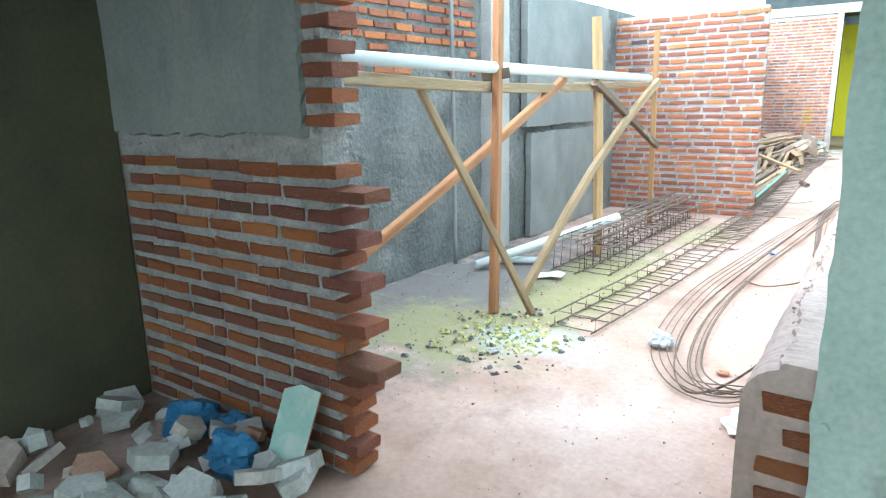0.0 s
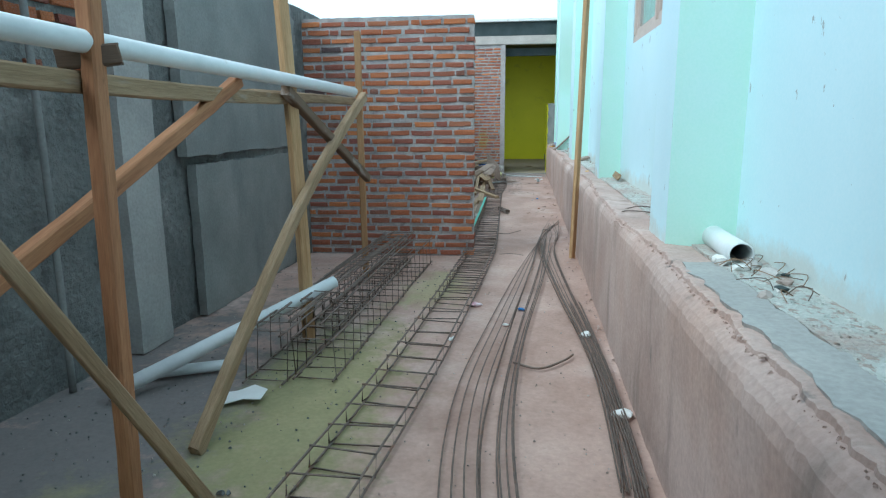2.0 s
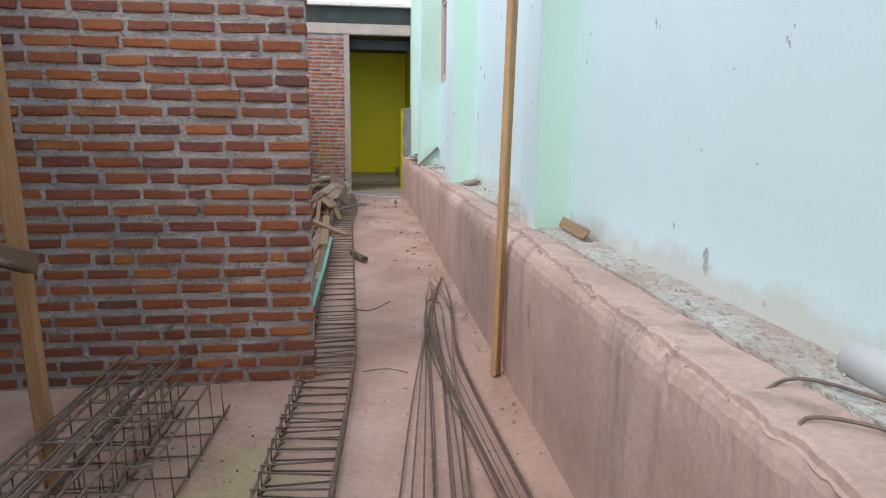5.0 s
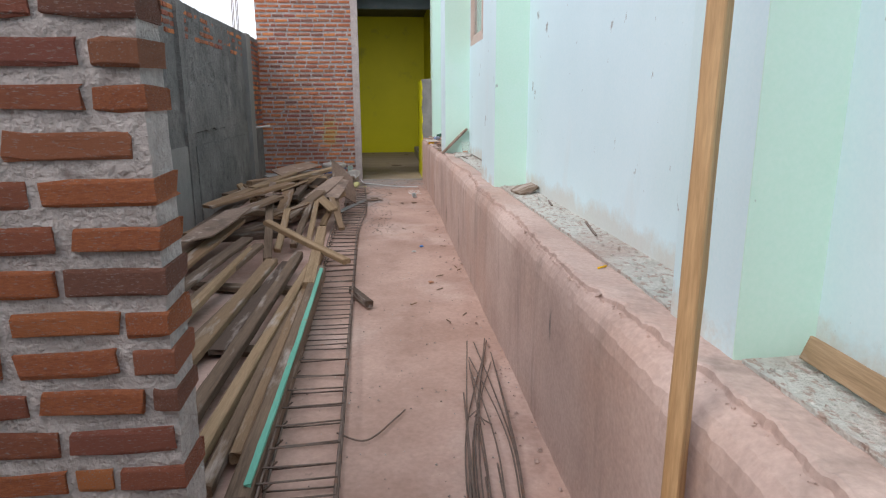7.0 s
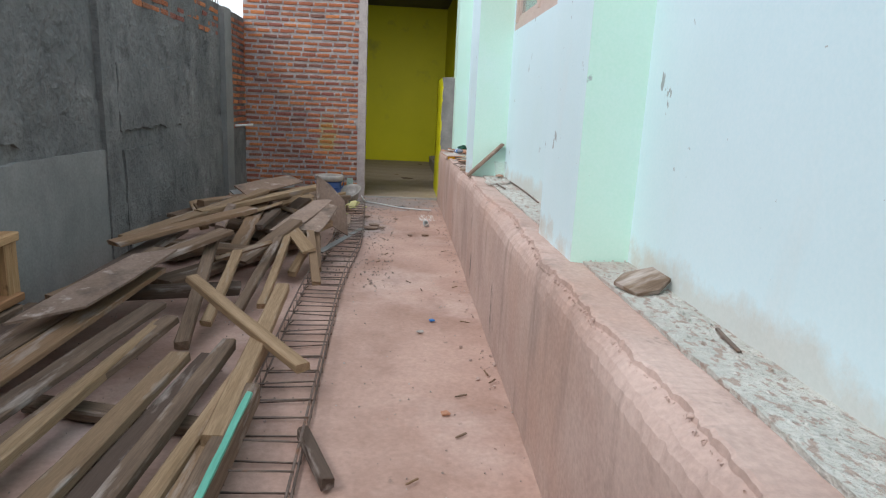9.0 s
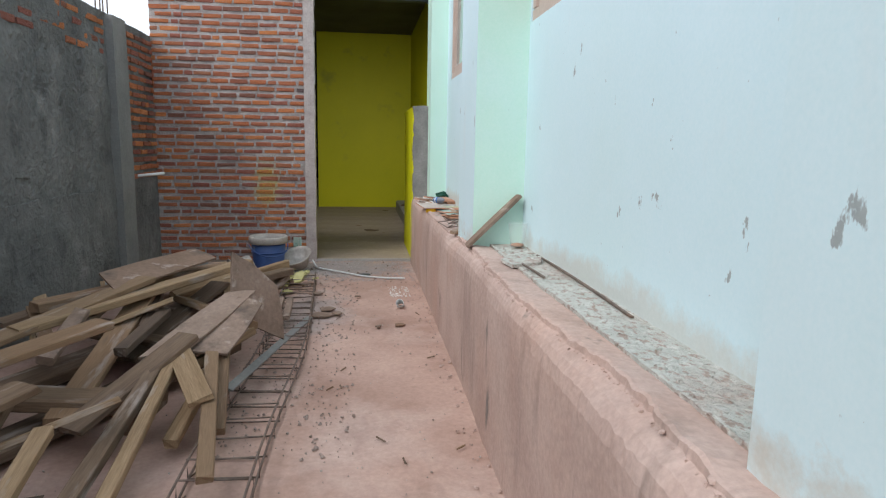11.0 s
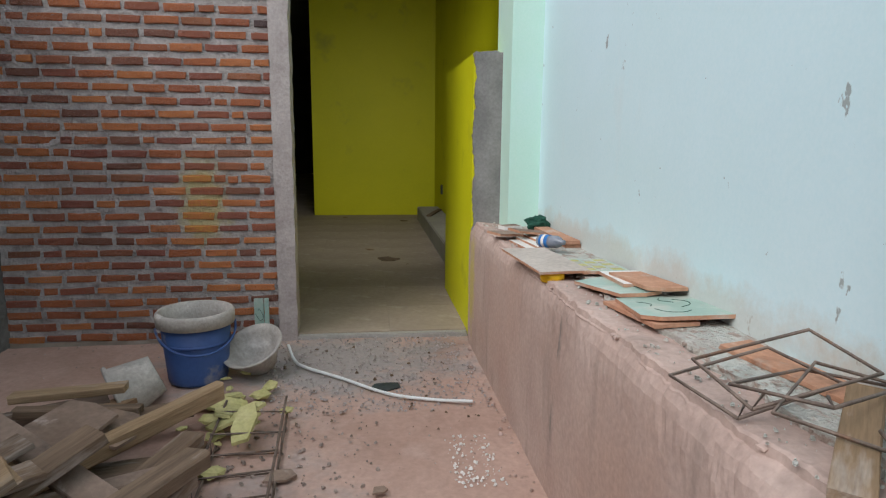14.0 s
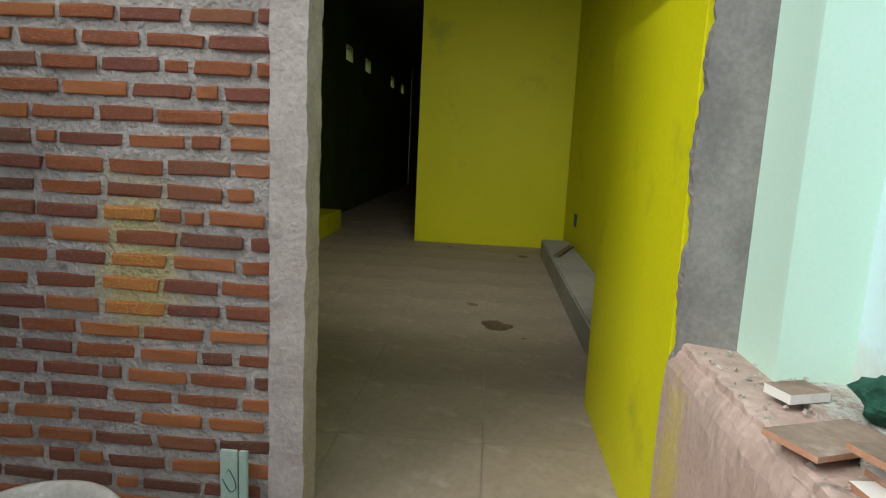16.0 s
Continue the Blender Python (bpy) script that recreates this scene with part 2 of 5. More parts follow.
M_BAGG = shade("clear_blue_plastic_bag", ((0.35, 0.42, 0.55), (0.75, 0.78, 0.82)), 14, 60, 0.35, 0.6, 0.4)
M_BLUETARP = shade("blue_plastic_sheet", ((0.03, 0.12, 0.24), (0.06, 0.20, 0.36)), 8, 60, 0.4, 0.6, 0.4)
M_DARKG = shade("dark_green_cloth", ((0.01, 0.05, 0.035), (0.02, 0.10, 0.065)), 18, 90, 0.8, 0.8, 0.6)
M_CAP = shade("yellow_plastic", ((0.75, 0.42, 0.01), (0.85, 0.52, 0.02)), 8, 60, 0.4, 0.05, 0.2)
M_PINK = shade("printed_foil_wrapper", ((0.62, 0.25, 0.32), (0.75, 0.70, 0.70)), 30, 80, 0.4, 0.4, 0.3)
M_BLUEBIT = shade("bright_blue_scrap", ((0.02, 0.14, 0.42), (0.05, 0.22, 0.55)), 20, 80, 0.5, 0.4, 0.3)
M_DARK = shade("dark_corrugated_metal", ((0.035, 0.05, 0.05), (0.07, 0.085, 0.085)), 3, 60, 0.55, 0.2, 0.3, metal=0.3, stains=(((0.12, 0.1, 0.08), 4, 0.6, 0.8, ONE),))
M_LINTEL = shade("bare_concrete_lintel", ((0.42, 0.37, 0.33), (0.52, 0.47, 0.42)), 4, 60, 0.9, 0.4, 0.5)
M_FRAME = shade("brown_pink_window_frame", ((0.50, 0.40, 0.34), (0.58, 0.48, 0.42)), 5, 60, 0.6, 0.1, 0.3, stains=(((0.36, 0.28, 0.22), 6, 0.62, 0.75, ONE),))
M_SANDY = shade("yellow_foam_rubble", ((0.42, 0.40, 0.16), (0.55, 0.52, 0.26)), 8, 60, 0.95, 0.6, 0.6, rand=1.0)
M_RUBBLE = shade("plaster_rubble", ((0.34, 0.33, 0.31), (0.52, 0.50, 0.47), (0.38, 0.2, 0.13)), 8, 60, 0.95, 0.7, 0.7, rand=1.0)
M_SCRAP = shade("mixed_floor_crumbs", ((0.24, 0.19, 0.165), (0.42, 0.35, 0.31)), 5, 60, 0.95, 0.5, 0.5)
# near-black colour carries the shade of unlit rooms and the passage end
M_ROOM = shade("shade_dark_wall", ((0.05, 0.05, 0.032), (0.09, 0.082, 0.05)), 2, 50, 0.9, 0.4, 0.4)
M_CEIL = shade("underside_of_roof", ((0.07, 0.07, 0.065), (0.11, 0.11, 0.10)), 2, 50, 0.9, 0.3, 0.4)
M_INK = shade("black_print", ((0.02, 0.03, 0.03), (0.03, 0.04, 0.04)), 5, 50, 0.5, 0.0, 0.0)
M_GLASS = bpy.data.materials.new("window_glass")
M_GLASS.use_nodes = True
gb = M_GLASS.node_tree.nodes["Principled BSDF"]
gb.inputs["Base Color"].default_value, gb.inputs["Roughness"].default_value, gb.inputs["Transmission Weight"].default_value = (0.8, 0.9, 0.88, 1), 0.05, 0.85


# ---- builders ----
def finish(bm, name, mat, parent=None):
    me = bpy.data.meshes.new(name)
    bm.to_mesh(me)
    bm.free()
    if mat:
        me.materials.append(mat)
    ob = new(name, me)
    if parent:
        ob.parent = parent
    return ob


def part(name, bm, material, parent, label=""):
    ob = finish(bm, name, material, parent)
    if label:
        ob["label"] = label
    return ob


def empty(name, m, label, category, group="", kind=""):
    ob = new(name)
    ob.matrix_world = m
    return tagged(ob, label, category, group, kind)


def box(x0, x1, y0, y1, z0, z1, bevel=0.0, rough=0.0, seed=0):
    bm = bmesh.new()
    bmesh.ops.create_cube(bm, size=1)
    for v in bm.verts:
        v.co = Vector((x0 + (v.co.x + 0.5) * (x1 - x0), y0 + (v.co.y + 0.5) * (y1 - y0), z0 + (v.co.z + 0.5) * (z1 - z0)))
    if bevel:
        bmesh.ops.bevel(bm, geom=bm.edges[:], offset=bevel, segments=2, affect="EDGES")
    if rough:
        r = random.Random(seed)
        for v in bm.verts:
            v.co += Vector((r.uniform(-1, 1), r.uniform(-1, 1), r.uniform(-1, 1))) * rough
    return bm


def slab(name, mat, x0, x1, y0, y1, z0, z1, label="", category="wall", bevel=0.004, parent=None):
    ob = finish(box(x0, x1, y0, y1, z0, z1, bevel), name, mat, parent)
    if not parent:
        tagged(ob, label, category, kind="structure")
    elif label:
        ob["label"] = label
    return ob


def relief(name, mat, x0, x1, y0, y1, z0, z1, axis, amp, step, parent=None, ragged=0.0, seed=0):
    """A block whose large faces across axis are finely divided and uneven, with a ragged outline where asked."""
    bm = bmesh.new()
    spans = [(x0, x1), (y0, y1), (z0, z1)]
    k = "xyz".index(axis)
    u, v = [i for i in range(3) if i != k]
    nu, nv = (max(2, int((spans[i][1] - spans[i][0]) / step)) for i in (u, v))
    rows = []
    for side in (0, 1):
        g = []
        for i in range(nu + 1):
            line = []
            for j in range(nv + 1):
                p = [0, 0, 0]
                p[u] = spans[u][0] + (spans[u][1] - spans[u][0]) * i / nu
                p[v] = spans[v][0] + (spans[v][1] - spans[v][0]) * j / nv
                p[k] = spans[k][side]
                q = Vector(p)
                d = noise.noise(q * 3 + Vector((seed, 0, side * 9))) + 0.6 * noise.noise(q * 11 + Vector((0, seed, 0))) + 0.35 * noise.noise(q * 34)
                q[k] += amp * d
                if ragged and (i in (0, nu) or j in (0, nv)):
                    e = noise.noise(Vector(p) * 9 + Vector((seed, 3, 0))) + 0.6 * noise.noise(Vector(p) * 31)
                    if i in (0, nu):
                        q[u] += ragged * e
                    if j in (0, nv):
                        q[v] += ragged * e
                line.append(bm.verts.new(q))
            g.append(line)
        rows.append(g)
    for side in (0, 1):
        g = rows[side]
        for i in range(nu):
            for j in range(nv):
                bm.faces.new((g[i][j], g[i + 1][j], g[i + 1][j + 1], g[i][j + 1]))
    a, b = rows
    for i in range(nu):
        for j in (0, nv):
            bm.faces.new((a[i][j], a[i + 1][j], b[i + 1][j], b[i][j]))
    for j in range(nv):
        for i in (0, nu):
            bm.faces.new((a[i][j], a[i][j + 1], b[i][j + 1], b[i][j]))
    bmesh.ops.recalc_face_normals(bm, faces=bm.faces)
    return finish(bm, name, mat, parent)


def sweep(points, r, sides=6, smooth=0, caps=True):
    """A round bar along points; smooth: added points between each two."""
    pts = [Vector(p) for p in points]
    if smooth:
        out = []
        for i in range(len(pts) - 1):
            p0, p1, p2, p3 = pts[max(i - 1, 0)], pts[i], pts[i + 1], pts[min(i + 2, len(pts) - 1)]
            for s in range(smooth):
                t = s / smooth
                out.append(0.5 * (2 * p1 + (p2 - p0) * t + (2 * p0 - 5 * p1 + 4 * p2 - p3) * t * t + (3 * p1 - p0 - 3 * p2 + p3) * t ** 3))
        pts = out + [pts[-1]]
    bm = bmesh.new()
    rings = []
    for i, p in enumerate(pts):
        d = (pts[min(i + 1, len(pts) - 1)] - pts[max(i - 1, 0)]).normalized()
        side = d.cross(Vector((0, 0, 1)) if abs(d.z) < 0.9 else Vector((1, 0, 0))).normalized()
        up = side.cross(d)
        rings.append([bm.verts.new(p + r * (math.cos(a) * side + math.sin(a) * up)) for a in (2 * math.pi * k / sides for k in range(sides))])
    for a, b in zip(rings, rings[1:]):
        for k in range(sides):
            f = bm.faces.new((a[k], a[(k + 1) % sides], b[(k + 1) % sides], b[k]))
            f.smooth = True
    if caps:
        bm.faces.new(rings[0])
        bm.faces.new(rings[-1][::-1])
    bmesh.ops.recalc_face_normals(bm, faces=bm.faces)
    return bm


def lathe(profile, n=40):
    bm = bmesh.new()
    rings = [[bm.verts.new((r * math.cos(2 * math.pi * k / n), r * math.sin(2 * math.pi * k / n), z)) for k in range(n)] for r, z in profile]
    for a, b in zip(rings, rings[1:]):
        for k in range(n):
            f = bm.faces.new((a[k], a[(k + 1) % n], b[(k + 1) % n], b[k]))
            f.smooth = True
    bmesh.ops.recalc_face_normals(bm, faces=bm.faces)
    return bm


def along(p, q, roll=0.0):
    """A pose at the middle of p and q with x from p to q and z up as far as can be."""
    p, q = Vector(p), Vector(q)
    x = (q - p).normalized()
    y = Vector((0, 0, 1)).cross(x)
    y = y.normalized() if y.length > 1e-3 else Vector((0, 1, 0))
    z = x.cross(y)
    m = Matrix((x, y, z)).transposed().to_4x4()
    return Matrix.Translation((p + q) / 2) @ m @ Matrix.Rotation(radians(roll), 4, "X")


PLANK_SEED = [0]


def plank(name, p, q, w, h, mat, label="", category="plank", group="", roll=0.0, parent=None, bend=0.004, bow=None):
    """A sawn board from p to q, w wide and h thick, a little bent, with worn and ragged ends."""
    PLANK_SEED[0] += 1
    r = random.Random(PLANK_SEED[0])
    length = (Vector(q) - Vector(p)).length
    n = max(3, int(length / 0.12))
    bm = bmesh.new()
    rings = []
    b1, b2, c = r.uniform(-bend, bend), r.uniform(-bend, bend), min(w, h) * 0.13
    if bow is not None:
        b2 = bow
    for i in range(n + 1):
        t = i / n
        x = (t - 0.5) * length
        oy, oz = b1 * math.sin(math.pi * t) * length, b2 * math.sin(math.pi * t) * length
        ring = []
        for sy, sz, fy, fz in ((-1, -1, 0, 1), (-1, -1, 1, 0), (1, -1, 1, 0), (1, -1, 0, 1), (1, 1, 0, 1), (1, 1, 1, 0), (-1, 1, 1, 0), (-1, 1, 0, 1)):
            jit = 0.0012 * r.uniform(-1, 1)
            ex = r.uniform(-0.008, 0.008) if i in (0, n) else 0
            ring.append(bm.verts.new((x + ex, oy + sy * (w / 2 - c * fy) + jit, oz + sz * (h / 2 - c * fz) + jit)))
        rings.append(ring)
    for a, b in zip(rings, rings[1:]):
        for k in range(8):
            bm.faces.new((a[k], a[(k + 1) % 8], b[(k + 1) % 8], b[k]))
    bm.faces.new(rings[0])
    bm.faces.new(rings[-1][::-1])
    bmesh.ops.recalc_face_normals(bm, faces=bm.faces)
    ob = finish(bm, name, mat, parent)
    m = along(p, q, roll)
    ob.matrix_basis = (parent.matrix_basis.inverted() @ m) if parent else m
    return ob if parent else tagged(ob, label, category, group)


def shard(name, m, pts, thick, mat, label, category, group="", mat_edge=None):
    """A broken flat piece with the outline pts (x, y), thick deep, at the pose m."""
    bm = bmesh.new()
    top = [bm.verts.new((x, y, thick / 2)) for x, y in pts]
    low = [bm.verts.new((x, y, -thick / 2)) for x, y in pts]
    bm.faces.new(top)
    bm.faces.new(low[::-1]).material_index = 1 if mat_edge else 0
    for i in range(len(pts)):
        j = (i + 1) % len(pts)
        bm.faces.new((top[i], low[i], low[j], top[j])).material_index = 1 if mat_edge else 0
    bmesh.ops.recalc_face_normals(bm, faces=bm.faces)
    ob = finish(bm, name, mat)
    if mat_edge:
        ob.data.materials.append(mat_edge)
    ob.matrix_world = m
    return tagged(ob, label, category, group)


def lump(r, seed, flat=0.6, cuts=2, rough=0.35):
    bm = bmesh.new()
    bmesh.ops.create_icosphere(bm, subdivisions=cuts, radius=r)
    for v in bm.verts:
        d = 1 + rough * noise.noise(v.co / r * 1.3 + Vector((seed * 3.1, 0, 0))) + 0.5 * rough * noise.noise(v.co / r * 3.3 + Vector((0, seed * 1.7, 0)))
        v.co = Vector((v.co.x * d, v.co.y * d * 0.8, v.co.z * d * flat))
    return bm


def scatter(name, mat, count, area, size, seed, label, z=0.0, clear=None):
    """Crumbs too small to count, as one mesh."""
    r = random.Random(seed)
    verts, faces = [], []
    for _ in range(count):
        x, y = r.uniform(area[0], area[1]), r.uniform(area[2], area[3])
        if clear and not clear(x, y, r):
            continue
        s = size * r.uniform(0.3, 1.0) ** 2.2
        a = r.uniform(0, 6.3)
        b = len(verts)
        for k in range(5):
            t = a + k * 1.2566 + r.uniform(-0.4, 0.4)
            q = s * r.uniform(0.6, 1.2)
            verts.append((x + q * math.cos(t), y + q * math.sin(t), z - 0.002))
        for k in range(4):
            t = a + k * 1.57 + r.uniform(-0.4, 0.4)
            q = s * r.uniform(0.25, 0.8)
            verts.append((x + q * math.cos(t), y + q * math.sin(t), z + s * r.uniform(0.25, 0.8)))
        faces.append((b + 5, b + 6, b + 7, b + 8))
        for k in range(4):
            faces.append((b + k, b + k + 1, b + 5 + (k + 1) % 4, b + 5 + k))
        faces.append((b + 4, b, b + 5, b + 8))
    me = bpy.data.meshes.new(name)
    me.from_pydata(verts, [], faces)
    me.materials.append(mat)
    return tagged(new(name, me), label, "debris", kind="stuff")


def plinth_x(y):
    return 1.02 + 0.0062 * min(0.0, y + 3)


def left_x(y):
    return -1.62 if y > -9.75 else -1.60 - 0.045 * (-9.75 - y)


# ---- structure: ground and floors ----
def sheet(name, mat, x0, x1, y0, y1, step, amp, z, label, category):
    nx, ny = int((x1 - x0) / step), int((y1 - y0) / step)
    verts, faces = [], []
    for i in range(nx + 1):
        for j in range(ny + 1):
            x, y = x0 + (x1 - x0) * i / nx, y0 + (y1 - y0) * j / ny
            p = Vector((x, y, 0))
            verts.append((x, y, z + amp * (noise.noise(p * 1.7) + 0.5 * noise.noise(p * 6) + 0.4 * noise.noise(p * 19)) - amp))
    for i in range(nx):
        for j in range(ny):
            a = i * (ny + 1) + j
            faces.append((a, a + ny + 1, a + ny + 2, a + 1))
    me = bpy.data.meshes.new(name)
    me.from_pydata(verts, [], faces)
    me.polygons.foreach_set("use_smooth", [True] * len(faces))
    me.materials.append(mat)
    return tagged(new(name, me), label, category, kind="structure")


sheet("floor", M_FLOOR, -2.3, 2.3, -23.5, -0.02, 0.05, 0.008, 0.0, "dusty pinkish concrete floor strewn with crumbs and sand", "floor")
slab("ground", M_FLOOR, -40, 40, -40, 40, -0.5, -0.06, "bare earth around the house", "ground")
slab("floor_inside", M_INFLOOR, -1.9, 3.0, 0.0, 17.2, -0.05, 0.012, "dusty tiled floor of a dim hall", "floor")

# ---- structure: boundary wall along the yard ----
wl = bpy.data.objects.new("wall_west_yard", None)
scene.collection.objects.link(wl)
tagged(wl, "rough grey cement-rendered boundary wall with bare brick at the top", "wall", kind="structure")
o = relief("render", M_GREY, -2.05, -1.80, -15.85, -9.7, -0.05, 2.29, "x", 0.012, 0.045, wl, 0.0, 2)
for v in o.data.vertices:
    v.co.x += 1.80 + left_x(v.co.y)
relief("render", M_GREY, -1.85, -1.62, -9.7, 0.3, -0.05, 2.3, "x", 0.02, 0.04, wl, 0.0, 5)


def wall_panel(name, mat, y0, y1, z0, z1, thick, parent, seed, amp=0.004, ragged=0.012):
    x = left_x((y0 + y1) / 2)
    ob = relief(name, mat, x - 0.03, x + thick, y0, y1, z0, z1, "x", amp, 0.05, parent, ragged, seed)
    if y1 < -9.75:
        for v in ob.data.vertices:
            v.co.x += left_x(v.co.y) - x
    return ob


wall_panel("smooth_panel", M_SMOOTH, -12.0, -9.75, 1.06, 2.28, 0.035, wl, 1)
wall_panel("smooth_panel", M_SMOOTH, -11.9, -9.75, 0.0, 1.0, 0.028, wl, 2)
wall_panel("column", M_PALE, -12.62, -12.33, 0.0, 2.29, 0.10, wl, 3, 0.003, 0.006)
wall_panel("smooth_panel", M_GREY, -3.95, -2.6, 1.0, 1.5, 0.018, wl, 4, 0.006, 0.04)
wall_panel("smooth_panel", M_SMOOTH, -7.9, -4.0, 0.0, 0.88, 0.025, wl, 5)
wall_panel("smooth_panel", M_GREY, -3.9, -1.3, 0.0, 0.86, 0.022, wl, 6, 0.01)
wall_panel("rough_panel", M_GREY, -9.6, -5.2, 0.98, 1.9, 0.02, wl, 9, 0.008, 0.03)
wall_panel("column", M_SMOOTH, -1.15, -0.85, 0.0, 2.29, 0.06, wl, 7, 0.004, 0.008)
wall_panel("column", M_GREY, -4.25, -4.02, 0.0, 2.29, 0.04, wl, 8, 0.004, 0.008)
part("conduit", sweep([(-1.68, -13.12, 0.0), (-1.69, -13.1, 1.2), (-1.68, -13.12, 2.25)], 0.017, 10, 4), M_SMOOTH, wl, "grey plastic conduit fixed upright")
part("conduit", sweep([(-1.735, -14.55, 0.0), (-1.74, -14.55, 2.25)], 0.02, 10), M_SMOOTH, wl, "grey plastic conduit fixed upright")
part("pipe_stub", sweep([(-1.62, -0.62, 0.93), (-1.42, -0.45, 0.95)], 0.014, 8), M_PVC, wl, "short pipe stub sticking out")
for yy, zz in ((-0.9, 0), (-0.8, 0), (-0.9, 1), (-0.8, 1)):
    part("starter_bar", sweep([(-1.72 - 0.06 * zz, yy, 2.2), (-1.72 - 0.06 * zz, yy + 0.01, 2.85)], 0.006, 6), M_REBAR, wl, "bare steel starter bar")

# ---- structure: the painted house on its plinth ----
wh = bpy.data.objects.new("wall_east_house", None)
scene.collection.objects.link(wh)
tagged(wh, "pale blue painted house wall with shallow mint pilasters", "wall", kind="structure")
WIN = ((-11.75, -9.95), (-5.25, -3.6), (-2.28, -0.62))
ys = [-15.72, *[v for w in WIN for v in w], 0.0]
slab("wall_face", M_BLUE, 1.36, 1.55, -15.72, 0.35, 0.0, 1.90, parent=wh, bevel=0)
slab("wall_face", M_BLUE, 1.36, 1.55, -15.72, 0.35, 3.05, 4.3, parent=wh, bevel=0)
for a, b in zip(ys[::2], ys[1::2]):
    slab("wall_face", M_BLUE, 1.36, 1.55, a, b + (0.35 if b == 0.0 else 0), 1.90, 3.05, parent=wh, bevel=0)
for y0, y1, xf in ((-12.92, -12.57, 1.07), (-9.60, -9.28, 1.165), (-6.56, -6.0, 1.135), (-3.58, -3.07, 1.085), (-0.35, 0.02, 1.19)):
    slab("pilaster", M_MINT if y0 > -1 else M_BLUE, xf, 1.402, y0, y1, 0.66, 4.3, parent=wh, bevel=0)
    slab("pilaster_side", M_MINT, xf + 0.0005, 1.41, y0 - 0.004, y0 + 0.001, 0.67, 4.3, parent=wh, bevel=0)


def window(index, y0, y1):
    w = bpy.data.objects.new("window_%d" % index, None)
    scene.collection.objects.link(w)
    tagged(w, "wooden casement window in a pale brown frame", "window", kind="structure")
    fx0, fx1 = 1.366, 1.46
    for a, b, c, d in ((y0, y1, 1.89, 1.96), (y0, y1, 3.0, 3.06), (y0, y0 + 0.06, 1.96, 3.0), (y1 - 0.06, y1, 1.96, 3.0), ((y0 + y1) / 2 - 0.03, (y0 + y1) / 2 + 0.03, 1.96, 3.0)):
        slab("window_frame", M_FRAME, fx0, fx1, a, b, c, d, parent=w, bevel=0.006)
    for a, b in ((y0 + 0.06, (y0 + y1) / 2 - 0.03), ((y0 + y1) / 2 + 0.03, y1 - 0.06)):
        for c, d, e, f in ((a, b, 1.962, 2.01), (a, b, 2.95, 2.998), (a, a + 0.045, 2.01, 2.95), (b - 0.045, b, 2.01, 2.95)):
            slab("sash", M_FRAME, 1.38, 1.42, c + 0.001, d - 0.001, e, f, parent=w, bevel=0.004)
        slab("pane", M_GLASS, 1.398, 1.402, a + 0.045, b - 0.045, 2.01, 2.95, parent=w, bevel=0)


for k, (a, b) in enumerate(WIN):
    window(k + 1, a, b)
# rooms behind the windows, dimmed by a dark wall colour
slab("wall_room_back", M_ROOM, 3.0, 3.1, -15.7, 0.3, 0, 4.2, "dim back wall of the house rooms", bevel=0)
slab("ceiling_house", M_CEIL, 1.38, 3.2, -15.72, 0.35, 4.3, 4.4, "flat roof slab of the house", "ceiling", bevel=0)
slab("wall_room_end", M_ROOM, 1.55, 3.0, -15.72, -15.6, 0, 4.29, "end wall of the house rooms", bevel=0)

# plinth: a cement-coated face that slopes in to a broken edge, then a flat strip and the tile bed
def plinth_rise(y):
    return 0.02 * min(1.0, max(0.0, (-3.0 - y) / 0.6))


def edge_w(y):
    """How far the broken edge of the coat lies behind the face."""
    q = lambda f, s: noise.noise(Vector((y * f, s, 0.4)))
    far = min(1.0, max(0.0, (-2.0 - y) / 1.5))
    w = 0.028 + 0.028 * far + (0.012 + 0.04 * far) * q(0.9, 1.3) + 0.018 * q(3.1, 5.2) + 0.012 * q(9.3, 2.2) + 0.008 * q(27.0, 7.7) + 0.005 * q(63.0, 3.3)
    return min(0.125, max(0.01, w))


ny = 1300
verts, faces = [], []
for j in range(ny + 1):
    y = -15.85 + 15.75 * j / ny
    x0, w, rise = plinth_x(y), edge_w(y), plinth_rise(y)
    chip = 0.008 + 0.010 * (1 + noise.noise(Vector((y * 13, 8.1, 0)))) + 0.004 * noise.noise(Vector((y * 50, 1.1, 0)))
    zt = 0.695 + rise
    inner = 1.185 - x0
    prof = [(0, -0.03), (0, 0.12), (0, 0.24), (0, 0.36), (0, 0.47), (0, 0.56), (0.03 * w, 0.61 + rise), (0.16 * w, 0.648 + rise), (0.42 * w, 0.672 + rise), (0.72 * w, 0.687 + rise), (w - 0.006, zt - 0.003), (w, zt), (w + 0.003, zt + chip * 0.8), (w + 0.012, zt + chip)]
    prof += [(w + 0.012 + (inner - w - 0.012) * f, 0.703 + chip * (1 - f) * 0.6 + rise) for f in (0.25, 0.5, 0.75, 1.0)] + [(0.41, 0.70 + rise)]
    for i, (dx, z) in enumerate(prof):
        d = noise.noise(Vector((dx * 2, y * 1.2, z * 2))) + 0.5 * noise.noise(Vector((dx * 9, y * 7, z * 9)))
        e = noise.noise(Vector((dx * 40, y * 34, z * 40)))
        rough = 0.005 * e if 6 <= i <= 13 else 0.0015 * e
        verts.append((min(x0 + dx + (0.007 * d + rough if i < 11 else 0.3 * rough), 1.43), y, z + (0.004 * d + rough if i > 6 else 0)))
    m_ = len(prof)
